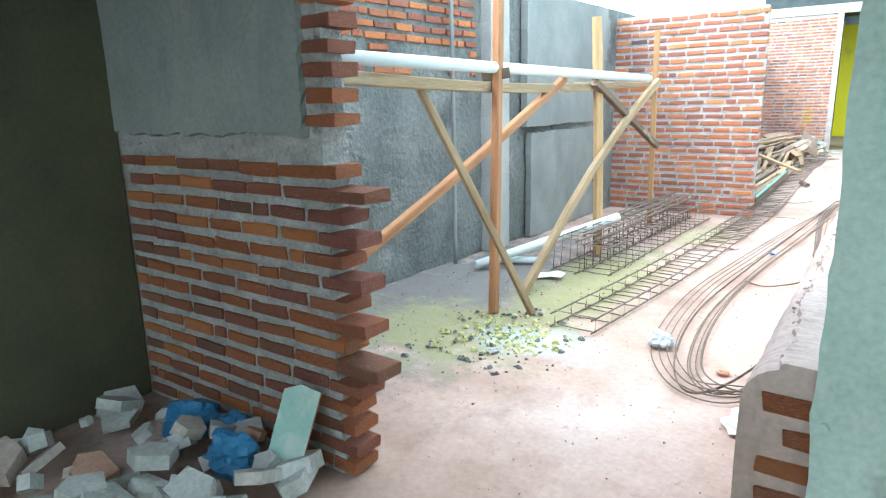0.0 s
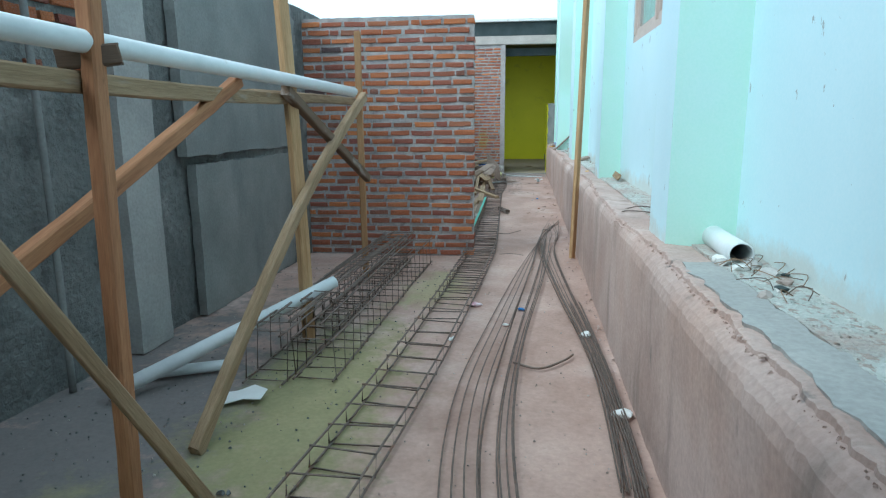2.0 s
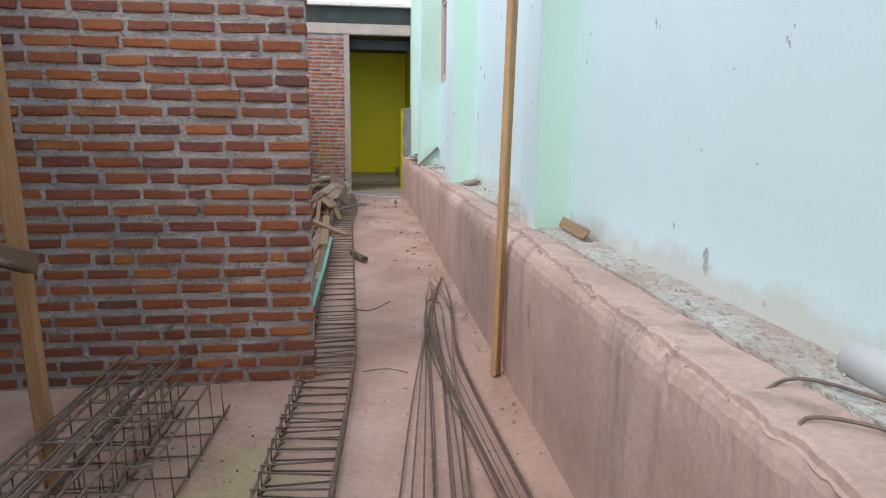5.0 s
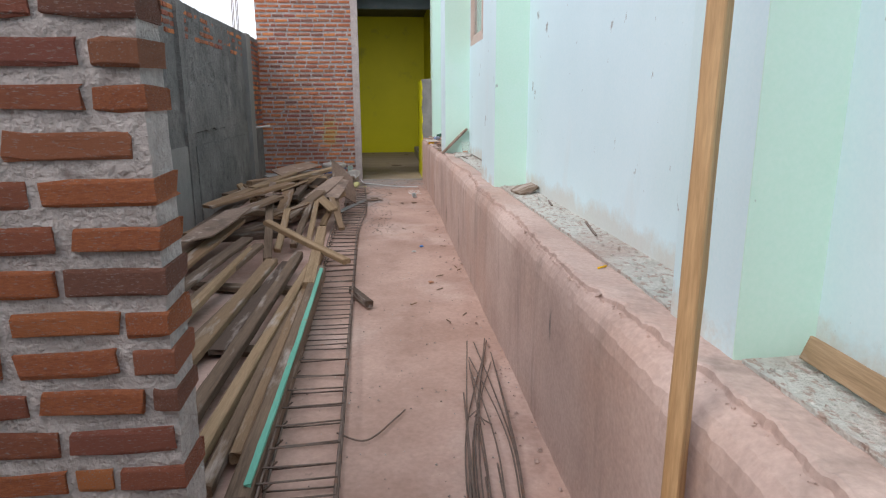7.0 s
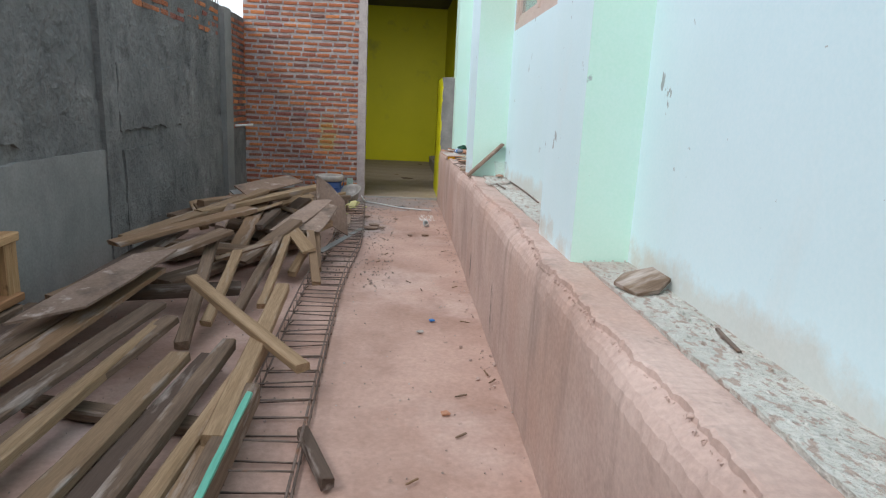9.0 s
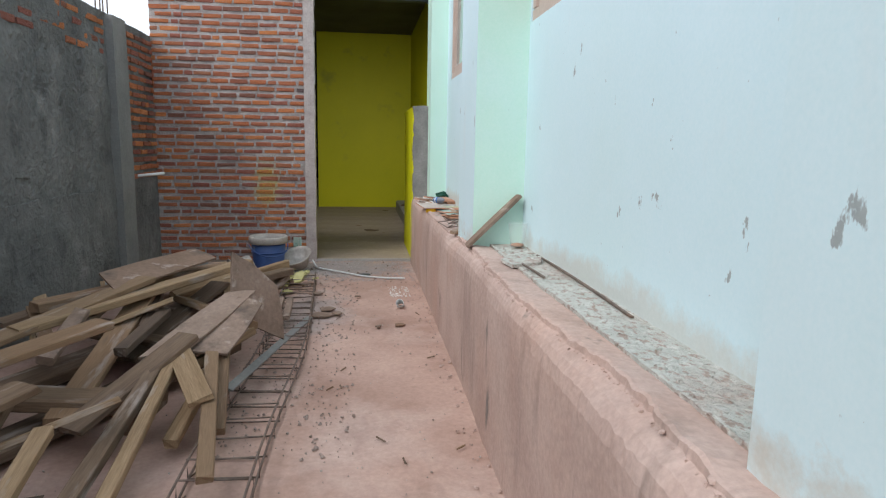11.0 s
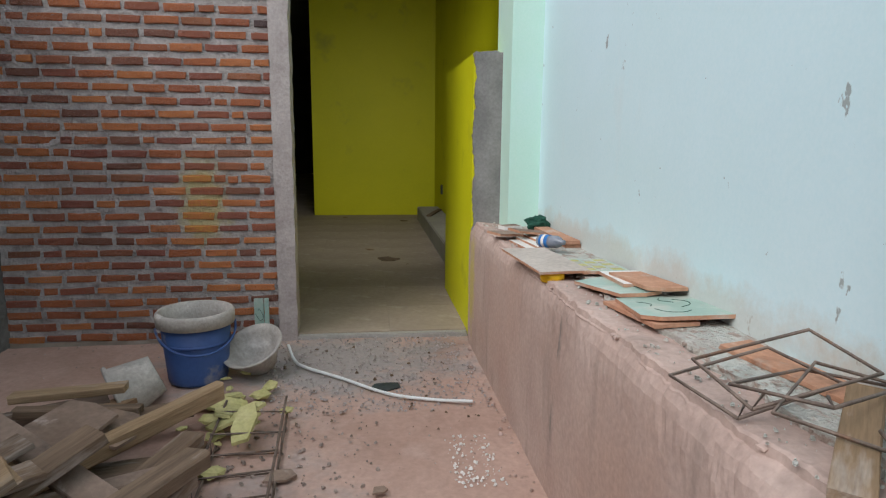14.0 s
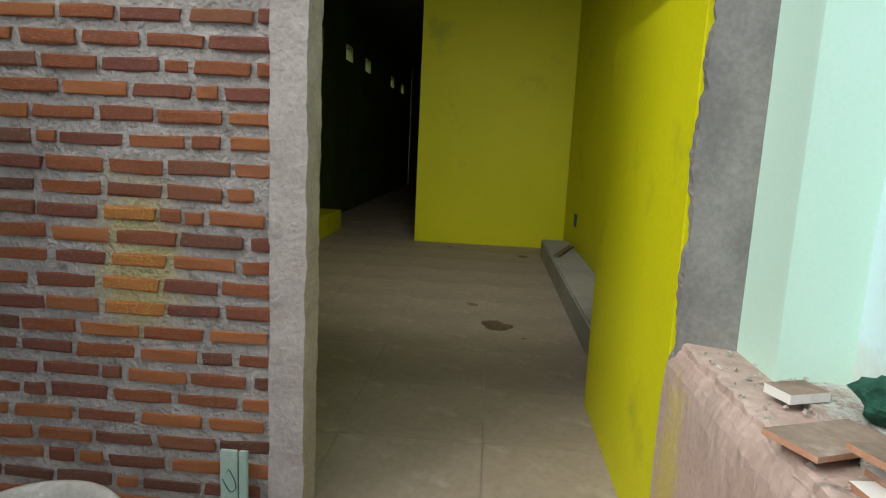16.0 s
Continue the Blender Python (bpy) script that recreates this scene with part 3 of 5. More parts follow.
for j in range(ny):
    for i in range(m_ - 1):
        a = j * m_ + i
        faces.append((a, a + 1, a + m_ + 1, a + m_))
faces.append(tuple(range(m_))[::-1])
faces.append(tuple(range(ny * m_, ny * m_ + m_)))
me = bpy.data.meshes.new("plinth")
me.from_pydata(verts, [], faces)
me.materials.append(M_PLINTH)
plinth = tagged(new("plinth", me), "raw cement plinth with a broken crumbling top edge", "plinth", kind="structure")
for y0, y1, top, sd in ((-15.6, -12.94, 0.737, 1), (-12.55, -9.62, 0.737, 2), (-9.28 + 0.02, -6.58, 0.737, 3), (-5.98, -3.60, 0.737, 4), (-3.07, -0.4, 0.722, 5)):
    relief("tile_bed", M_BED, 1.178, 1.41, y0, y1, 0.66, top, "z", 0.0035, 0.018, plinth, 0.006 if top > 0.73 else 0.025, sd)
relief("cement_patch", M_PALE, 1.05, 1.18, -14.75, -13.3, 0.66, 0.738, "z", 0.004, 0.03, plinth, 0.03, 8)

# ---- structure: the hall behind the doorway ----
slab("wall_half_yellow", M_YEL, 1.03, 1.19, -0.10, 1.12, 0.0, 1.67, "waist-high stub of lime yellow wall", bevel=0.003)
relief("wall_half_end", M_CUT, 1.036, 1.205, -0.135, -0.103, 0.66, 1.675, "y", 0.002, 0.014, None, 0.016, 4)
tagged(bpy.data.objects["wall_half_end"], "bare grey cement end of the cut wall", "wall", kind="structure")
slab("wall_hall_far", M_YEL, -0.37, 1.6, 5.95, 6.07, 0.0, 3.4, "lime yellow painted hall wall")
slab("wall_hall_east", M_YEL, 1.46, 1.58, 0.36, 5.949, 0.0, 3.4, "lime yellow painted side wall of the hall")
slab("wall_passage_east", M_YEL, -0.37, -0.25, 6.071, 17.0, 0.0, 3.4, "yellow wall along a dark passage")
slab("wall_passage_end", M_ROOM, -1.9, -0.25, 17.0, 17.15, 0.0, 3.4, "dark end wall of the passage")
wv = bpy.data.objects.new("wall_hall_west", None)
scene.collection.objects.link(wv)
tagged(wv, "yellow hall wall, shade coloured into its far part, with small square vent holes", "wall", kind="structure")
# beyond y 4.5 the yellow wall is coloured dark for the passage's shade
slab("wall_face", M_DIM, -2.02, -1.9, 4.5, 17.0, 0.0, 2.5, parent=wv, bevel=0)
slab("wall_face", M_YEL, -1.61, -1.5, 0.131, 4.5, 0.0, 3.4, parent=wv, bevel=0)
slab("wall_face", M_YEL, -1.899, -1.611, 4.4, 4.5, 0.0, 3.4, parent=wv, bevel=0)
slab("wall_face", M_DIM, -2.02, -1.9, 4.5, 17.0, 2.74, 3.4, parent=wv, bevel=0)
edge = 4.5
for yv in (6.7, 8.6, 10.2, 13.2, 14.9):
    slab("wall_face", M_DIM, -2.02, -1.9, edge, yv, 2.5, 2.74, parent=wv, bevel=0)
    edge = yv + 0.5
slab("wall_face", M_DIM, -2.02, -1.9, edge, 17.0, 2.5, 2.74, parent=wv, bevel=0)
slab("kerb_hall", M_PALE, 1.15, 1.459, 1.13, 5.4, 0.0, 0.2, "low cement kerb along the hall wall", "kerb", 0.012)
slab("bench_hall", M_YEL, -1.899, -1.45, 4.6, 6.6, 0.012, 0.28, "low yellow masonry step in the dark", "step", 0.012)
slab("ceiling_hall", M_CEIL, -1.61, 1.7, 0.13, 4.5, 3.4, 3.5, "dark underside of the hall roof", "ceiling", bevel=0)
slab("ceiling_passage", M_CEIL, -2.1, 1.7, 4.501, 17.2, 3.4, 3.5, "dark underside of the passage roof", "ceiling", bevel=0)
slab("beam_hall", M_DARK, -1.49, 1.5, 0.3, 0.42, 2.82, 3.0, "dark steel purlin across the hall", "beam")
tagged(relief("jamb_column", M_JAMB, -0.108, 0.0, -0.014, 0.13, -0.02, 3.05, "y", 0.0035, 0.02, None, 0.006, 12), "raw concrete door jamb", "column", kind="structure")
slab("lintel", M_LINTEL, -1.62, 1.19, -0.03, 0.125, 3.052, 3.25, "bare concrete lintel over the doorway", "lintel", 0.012)
fas = slab("fascia", M_DARK, -1.62, 1.19, -0.01, 0.12, 3.251, 3.56, "dark metal fascia under the roof edge", "fascia", 0.004)
slab("roof_edge", M_WHITE, -1.7, 1.21, -0.12, 0.15, 3.561, 3.62, "white roof edge trim", "trim", 0.006)
slab("threshold", M_PALE, 0.001, 1.03, -0.03, 0.02, -0.04, 0.016, "worn cement threshold", "threshold", 0.006)

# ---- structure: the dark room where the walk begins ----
# west wall coloured near black for the room's shade
slab("wall_start_west", M_ROOM, -1.72, -1.56, -23.4, -15.86, 0, 2.8, "wall of the unlit room with its shade put into the colour")
# unseen back and east walls, added to close off the start room
slab("wall_start_south", M_ROOM, -1.72, 2.3, -23.5, -23.4, 0, 2.8, "unseen dark-coloured wall added to close the yard behind the start")
slab("wall_start_east", M_MINT, 2.2, 2.35, -23.4, -15.73, 0, 2.8, "unseen pale green wall added to close the unlit room")
# out of view: ceiling edge and added side piece set to shade the room
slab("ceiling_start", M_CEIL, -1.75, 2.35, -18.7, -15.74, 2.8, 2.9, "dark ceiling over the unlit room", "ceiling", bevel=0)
slab("ceiling_start_side", M_CEIL, -1.75, -0.45, -23.5, -18.701, 2.8, 2.9, "unseen roof piece added to shade the back of the unlit room", "ceiling", bevel=0)
relief("jamb_start", M_JGREEN, 1.085, 2.2, -15.865, -15.73, -0.02, 2.8, "y", 0.004, 0.05, None, 0.008, 6)
tagged(bpy.data.objects["jamb_start"], "pale green plastered edge of the broken opening", "wall", kind="structure")
slab("lintel_start", M_GREY, -0.42, 1.08, -15.85, -15.74, 2.45, 2.8, "grey lintel over the broken opening", "lintel", 0.01)
# ---- things in the first yard: the timber trestle ----
trestle = empty("timber_trestle", pose(-0.8, -12.4, 0), "propped trestle of sawn yellow timber posts and braces", "scaffold")
plank("post", (-0.78, -14.03, 0), (-0.775, -13.95, 2.5), 0.05, 0.055, M_REDWOOD, parent=trestle)
plank("post", (-0.80, -12.25, 0), (-0.84, -12.32, 1.93), 0.05, 0.07, M_WOOD, parent=trestle)
plank("post", (-0.83, -10.72, 0), (-0.80, -10.88, 1.93), 0.05, 0.055, M_WOOD, parent=trestle)
plank("beam", (-0.845, -15.35, 1.42), (-0.85, -12.2, 1.395), 0.05, 0.062, M_DUSTWOOD, parent=trestle, bend=0.012)
plank("beam", (-0.895, -12.65, 1.40), (-0.865, -10.8, 1.42), 0.045, 0.055, M_DUSTWOOD, parent=trestle)
plank("brace", (-0.56, -13.93, 0.0), (-0.885, -14.62, 1.40), 0.036, 0.042, M_DUSTWOOD, parent=trestle)
plank("brace", (-1.085, -15.55, 0.29), (-0.81, -12.98, 1.44), 0.05, 0.055, M_REDWOOD, parent=trestle, bend=0.01)
plank("brace", (-0.80, -13.6, 0.0), (-0.74, -10.98, 1.45), 0.045, 0.07, M_DUSTWOOD, parent=trestle, bow=0.04)
plank("brace", (-0.79, -12.45, 1.43), (-0.76, -10.85, 0.83), 0.05, 0.06, M_OLD, parent=trestle)
plank("trestle_peg", (-0.85, -14.03, 1.44), (-0.72, -13.94, 1.46), 0.05, 0.06, M_OLD, parent=trestle)


def pvc(name, p, q, r, label):
    length = (Vector(q) - Vector(p)).length
    bm = lathe([(r * 0.88, 0), (r, 0), (r, length * 0.5), (r, length), (r * 0.88, length), (r * 0.88, 0)], 28)
    ob = finish(bm, name, M_PVC)
    ob.matrix_world = Matrix.Translation(p) @ (Vector(q) - Vector(p)).to_track_quat("Z", "Y").to_matrix().to_4x4()
    return tagged(ob, label, "pipe", "white plastic pipes")


pvc("plastic_pipe", (-0.79, -15.3, 1.495), (-0.76, -11.2, 1.475), 0.033, "long white plastic pipe resting along the trestle beams")
pvc("plastic_pipe", (-1.42, -13.22, 0.04), (-0.66, -12.16, 0.325), 0.036, "white plastic pipe propped on the reinforcement cage")
pvc("plastic_pipe", (-1.42, -12.95, 0.03), (-1.05, -12.78, 0.03), 0.028, "short offcut of white plastic pipe on the floor")
pvc("plastic_pipe", (1.25, -13.34, 0.775), (1.27, -12.86, 0.770), 0.046, "cut white drain pipe lying on the plinth")
pvc("plastic_pipe", (1.29, -12.31, 0.77), (1.31, -11.70, 0.77), 0.042, "mud-stained white drain pipe lying on the plinth")


# ---- reinforcement cages ----
def cage(name, path, width, height, spacing, label, skew=0.02, sd=1, lift=0.0):
    """path: x, y of the middle line. Four long bars and bent stirrups."""
    r = random.Random(sd)
    top = empty(name, pose(path[0][0], path[0][1], 0), label, "rebar cage", "steel reinforcement cages")
    inv = top.matrix_basis.inverted()
    for sx in (-1, 1):
        for zz in (0.012, height):
            pts = [inv @ Vector((x + sx * width / 2, y, zz + lift + r.uniform(-1, 1) * skew * 0.3)) for x, y in path]
            part("long_bar", sweep(pts, 0.0055, 6, 6), M_REBAR, top)
    w, h = width / 2 + 0.006, height + 0.006
    loop = [(-w, 0, 0.006), (-w, 0, h), (w, 0, h), (w, 0, 0.006), (-w, 0, 0.006), (-w + 0.03, 0.01, 0.03)]
    bm = sweep(loop, 0.004, 5)
    me = None
    total = path[-1][1] - path[0][1]
    y = path[0][1] + 0.05
    while y < path[-1][1] - 0.02:
        for (xa, ya), (xb, yb) in zip(path, path[1:]):
            if ya <= y <= yb:
                x, a = xa + (xb - xa) * (y - ya) / (yb - ya), math.atan2(xb - xa, yb - ya)
                break
        if me is None:
            ob = part("stirrup", bm, M_REBAR, top)
            me = ob.data
        else:
            ob = new("stirrup", me)
            ob.parent = top
        ob.matrix_basis = inv @ pose(x, y, lift, r.uniform(-9, 9), r.uniform(-2, 2), -math.degrees(a) + r.uniform(-5, 5))
        y += spacing(y) * r.uniform(0.85, 1.15)
    return top


cage("reinforcement_cage", [(-0.80, -12.95), (-0.76, -12.0), (-0.72, -11.0), (-0.70, -10.05)], 0.2, 0.25, lambda y: 0.15, "rusty steel reinforcement cage lying on the floor", sd=1)
cage("reinforcement_cage", [(-0.56, -12.9), (-0.53, -12.0), (-0.5, -11.0), (-0.46, -10.1)], 0.2, 0.22, lambda y: 0.15, "rusty steel reinforcement cage lying beside another", sd=2)
cage("reinforcement_cage", [(-0.66, -12.5), (-0.63, -11.5), (-0.6, -10.2)], 0.18, 0.17, lambda y: 0.16, "rusty steel reinforcement cage stacked on others", sd=3, lift=0.13)
cage("reinforcement_cage", [(-0.23, -14.1), (-0.1, -12.8), (0.0, -11.2), (0.07, -9.75), (0.065, -8.9), (0.02, -6.9), (-0.03, -4.6), (0.02, -3.2), (-0.02, -2.0), (-0.06, -1.1)], 0.25, 0.085,
     lambda y: 0.2 if y < -11.2 else (0.085 if y < -9.0 else 0.165), "long flat steel reinforcement cage along the walkway", sd=4)
for k in range(8):
    r = random.Random(k + 60)
    xa, ya = -0.72 + r.uniform(-0.14, 0.2), -12.85 + r.uniform(0, 0.3)
    tagged(finish(sweep([(xa, ya, 0.27), (xa + 0.05, ya + 1.3, 0.268 + r.uniform(0, 0.03)), (xa + r.uniform(0.05, 0.14), ya + 2.4, 0.27)], 0.005, 6, 5), "steel_bar", M_REBAR), "rusty steel bar laid over the cages", "rebar", "steel bars on the cages")


# ---- loose bars, looped at one end ----
def bar(pts, r=0.005, z=0.008, label="long rusty steel bar bent on the floor"):
    tagged(finish(sweep([(x, y, z) for x, y in pts], r, 6, 7), "steel_bar", M_REBAR), label, "rebar", "loose steel bars on the floor")


rb = random.Random(5)
for k in range(4):
    d = k * 0.045 + rb.uniform(0, 0.02)
    bar([(0.66 + d * 0.3, -8.9 + 0.2 * k), (0.45 + d * 0.7, -10.2), (0.25 + d, -11.8), (0.14 + d, -13.0), (0.2 + d * 0.9, -14.0), (0.42 + d * 0.6, -14.5 + d * 0.4), (0.68, -14.6 + d), (0.83 - d * 0.2, -14.3), (0.9 - d * 0.3, -13.5), (0.88 - d * 0.4, -12.4)], 0.0035, 0.008 + 0.009 * k)
for k in range(7):
    d = rb.uniform(-0.07, 0.07)
    bar([(0.7 + d, -9.0 + rb.uniform(-0.5, 0.5)), (0.58 + d, -10.6), (0.42 + d * 0.8, -12.3), (0.37 + d, -13.4), (0.45 + d, -14.2), (0.6 + d, -14.5 + d), (0.75 + d, -14.35), (0.86 + d * 0.6, -13.6), (0.87 + d * 0.5, -12.6), (0.8 + d, -11.4)], 0.0035, 0.008 + 0.006 * (k % 4))
for k in range(11):
    d, e = rb.uniform(-0.075, 0.075), rb.uniform(-0.09, 0.09)
    bar([(0.84 + e, -7.75 + rb.uniform(-0.25, 0.3)), (0.76 + d * 1.3, -8.7), (0.70 + d, -9.6), (0.76 + d * 0.7, -11.0), (0.86 + d * 0.5, -12.5), (0.85 + d * 0.6, -13.7)], 0.0032, 0.007 + 0.006 * (k % 5))
bar([(0.16, -8.55), (0.28, -8.62), (0.40, -8.45), (0.44, -8.38)], 0.004)
bar([(0.42, -12.55), (0.55, -12.62), (0.68, -12.5), (0.74, -12.4)], 0.006, 0.012, "bent scrap of tie wire on the floor")
bar([(0.24, -9.75), (0.36, -9.72), (0.47, -9.78)], 0.003)
for k in range(3):
    bar([(0.70 + 0.02 * k, -8.55), (0.74, -8.5 - 0.03 * k), (0.72 + 0.03 * k, -8.62)], 0.003, 0.05, "twist of tie wire round the bars")

# upright batten by the plinth
plank("batten", (0.925, -9.83, 0.0), (0.99, -9.75, 2.75), 0.06, 0.035, M_WOOD, "upright sawn yellow timber batten leaning by the plinth", "batten", roll=90)
plank("batten_offcut", (1.30, -9.66, 0.775), (1.285, -10.08, 0.775), 0.055, 0.016, M_DUSTWOOD, "yellow timber offcut leaning against the painted wall", "plank", roll=62)

# ---- the timber pile ----
G = "scrap timber pile"


def board(p, q, w=0.08, h=0.04, mat=None, label="weathered sawn board in the scrap pile", roll=0.0):
    plank("board", p, q, w, h, (M_DUSTWOOD if mat is M_WOOD else mat) or M_OLD, label, "plank", G, roll)


plank("painted_beam", (-0.11, -9.1, 0.06), (-0.10, -6.5, 0.13), 0.08, 0.10, M_OLD, "weathered timber beam with a turquoise painted edge", "beam", G)
strip = plank("painted_strip", (-0.085, -9.05, 0.117), (-0.075, -6.6, 0.185), 0.024, 0.012, M_GREEN, "turquoise painted strip along the beam", "plank", G)
board((-0.66, -8.6, 0.05), (-0.50, -6.1, 0.12), 0.09, 0.05, M_WOOD, "yellow sawn beam fanned out from the pile")
board((-0.45, -8.7, 0.05), (-0.31, -6.0, 0.14), 0.07, 0.06, M_OLD)
board((-0.33, -8.8, 0.05), (-0.18, -6.3, 0.13), 0.06, 0.06, M_WOOD, "yellow sawn beam fanned out from the pile")
board((-0.25, -8.95, 0.04), (-0.2, -6.2, 0.10), 0.05, 0.05, M_OLD)
board((-0.19, -8.75, 0.04), (-0.15, -5.9, 0.12), 0.05, 0.05, M_WOOD, "yellow sawn beam fanned out from the pile")
board((-1.12, -7.9, 0.06), (-0.78, -5.6, 0.2), 0.10, 0.03)
board((-1.25, -7.7, 0.06), (-0.93, -5.2, 0.28), 0.12, 0.03)
board((-0.98, -8.1, 0.05), (-0.66, -5.75, 0.17), 0.08, 0.04)
board((-0.85, -8.2, 0.05), (-0.70, -5.8, 0.16), 0.06, 0.05, M_WOOD, "yellow sawn beam fanned out from the pile")
board((-1.38, -7.3, 0.05), (-1.0, -4.9, 0.33), 0.14, 0.03)
board((-1.42, -6.6, 0.1), (-1.05, -4.4, 0.36), 0.12, 0.035)
board((-0.74, -8.3, 0.04), (-0.57, -6.6, 0.06), 0.07, 0.05)
board((-0.52, -7.7, 0.035), (-0.4, -6.0, 0.08), 0.09, 0.03)
board((-0.63, -5.50, 0.32), (0.08, -6.28, 0.15), 0.07, 0.04, M_WOOD, "yellow batten lying across the pile")
board((-0.20, -5.2, 0.19), (-0.13, -6.9, 0.15), 0.08, 0.05, M_WOOD, "sawn beam end in the scrap pile")
board((-0.58, -5.85, 0.07), (-0.74, -4.7, 0.36), 0.07, 0.05, M_OLD)
board((-0.55, -5.55, 0.08), (-0.56, -4.8, 0.30), 0.06, 0.04, M_WOOD)
board((-0.33, -5.2, 0.07), (-0.36, -3.9, 0.32), 0.05, 0.04, M_WOOD)
board((-0.45, -5.3, 0.06), (-0.40, -4.0, 0.30), 0.06, 0.05)
board((-0.05, -4.82, 0.11), (-0.21, -3.95, 0.30), 0.06, 0.03, M_WOOD)
board((-1.25, -5.0, 0.38), (-0.62, -4.1, 0.47), 0.13, 0.03)
board((-1.2, -5.8, 0.28), (-0.65, -4.7, 0.42), 0.12, 0.03)
board((-1.35, -4.6, 0.33), (-0.70, -3.3, 0.5), 0.12, 0.03, M_WOOD, "yellowish board on top of the pile")
board((-1.05, -4.0, 0.41), (-0.25, -2.75, 0.49), 0.10, 0.04, M_WOOD, "long yellowish beam on top of the pile")
board((-0.9, -4.05, 0.33), (-0.82, -2.9, 0.5), 0.10, 0.03)
board((-1.15, -3.6, 0.42), (-0.45, -2.6, 0.43), 0.10, 0.05)
board((-0.62, -4.5, 0.16), (-0.32, -3.95, 0.36), 0.12, 0.03)
board((-0.70, -4.4, 0.16), (-0.71, -3.3, 0.42), 0.12, 0.03)
board((-0.50, -4.35, 0.08), (-0.30, -3.7, 0.32), 0.07, 0.04)
board((-0.27, -4.45, 0.07), (-0.16, -3.75, 0.32), 0.06, 0.04, M_WOOD)
board((-0.10, -4.42, 0.10), (-0.19, -3.8, 0.32), 0.07, 0.03)
board((-0.46, -3.62, 0.15), (-0.25, -3.1, 0.36), 0.14, 0.03)
board((-0.75, -3.55, 0.12), (-0.42, -2.8, 0.36), 0.13, 0.03)
board((-0.40, -2.75, 0.33), (-0.08, -1.95, 0.27), 0.09, 0.05, M_OLD)
board((-0.32, -2.35, 0.10), (-0.10, -2.0, 0.24), 0.08, 0.05)
board((-0.12, -2.78, 0.03), (-0.10, -2.35, 0.14), 0.06, 0.03, M_PLY)
board((-0.02, -2.72, 0.10), (-0.03, -2.35, 0.14), 0.05, 0.03, M_PLY)
board((-1.3, -2.9, 0.3), (-0.5, -2.0, 0.28), 0.10, 0.03)
board((-1.4, -2.5, 0.2), (-0.55, -1.5, 0.16), 0.12, 0.03, M_WOOD)
board((-1.5, -3.3, 0.25), (-0.95, -2.3, 0.33), 0.12, 0.03)
board((-1.35, -1.9, 0.08), (-0.6, -1.35, 0.12), 0.10, 0.04)
board((-0.8, -2.0, 0.1), (-0.15, -1.75, 0.13), 0.08, 0.04, M_PLY)
board((-0.95, -1.55, 0.05), (-0.6, -0.95, 0.06), 0.08, 0.03)
board((-1.1, -4.7, 0.05), (-0.3, -3.2, 0.08), 0.2, 0.05)
board((-1.3, -4.0, 0.06), (-0.4, -2.2, 0.08), 0.22, 0.06)
board((-1.2, -3.0, 0.16), (-0.3, -3.6, 0.17), 0.2, 0.06)
board((-1.2, -4.2, 0.2), (-0.35, -4.3, 0.18), 0.16, 0.06)
board((-1.3, -5.2, 0.12), (-0.5, -5.0, 0.12), 0.14, 0.06)
board((-1.0, -6.4, 0.03), (-0.2, -6.6, 0.03), 0.1, 0.04)
board((-1.1, -7.4, 0.02), (-0.25, -7.7, 0.02), 0.1, 0.03)
board((-1.2, -2.0, 0.04), (-0.4, -2.4, 0.04), 0.2, 0.05)
board((-0.98, -1.2, 0.17), (-0.55, -1.2, 0.2), 0.07, 0.03, M_WOOD)
board((-0.92, -1.3, 0.15), (-0.46, -1.32, 0.15), 0.05, 0.04)
board((-0.62, -1.35, 0.1), (-0.30, -1.2, 0.1), 0.09, 0.05)
board((-0.85, -2.15, 0.13), (-0.17, -1.27, 0.2), 0.06, 0.07, M_WOOD, "thick yellowish beam end in the scrap pile")
board((-0.5, -2.25, 0.07), (-0.2, -1.55, 0.14), 0.08, 0.05)
board((-0.38, -2.1, 0.05), (-0.2, -1.5, 0.08), 0.06, 0.05)
board((-1.1, -1.9, 0.14), (-0.55, -1.72, 0.17), 0.09, 0.04, M_WOOD)
board((-1.2, -1.6, 0.12), (-0.5, -1.5, 0.13), 0.14, 0.04)
board((-1.3, -1.3, 0.05), (-0.7, -1.0, 0.06), 0.12, 0.04)
board((-0.9, -1.75, 0.05), (-0.3, -1.65, 0.05), 0.2, 0.06)
for k in range(22):
    r = random.Random(900 + k)
    x, y = r.uniform(-1.35, -0.2), r.uniform(-4.9, -1.7)
    zc = 0.12 + 0.27 * max(0.0, 1 - ((x + 0.75) / 0.8) ** 2) * max(0.2, 1 - ((y + 3.6) / 2.2) ** 2)
    a, ln = r.uniform(0.2, 2.6), r.uniform(0.25, 0.7)
    board((x - ln / 2 * math.cos(a), y - ln / 2 * math.sin(a), zc - 0.05), (x + ln / 2 * math.cos(a), y + ln / 2 * math.sin(a), zc + r.uniform(-0.02, 0.08)), r.uniform(0.05, 0.12), r.uniform(0.02, 0.045), r.choice((M_OLD, M_OLD, M_PLY, M_WOOD)), "short board offcut in the scrap pile", r.uniform(-25, 25))


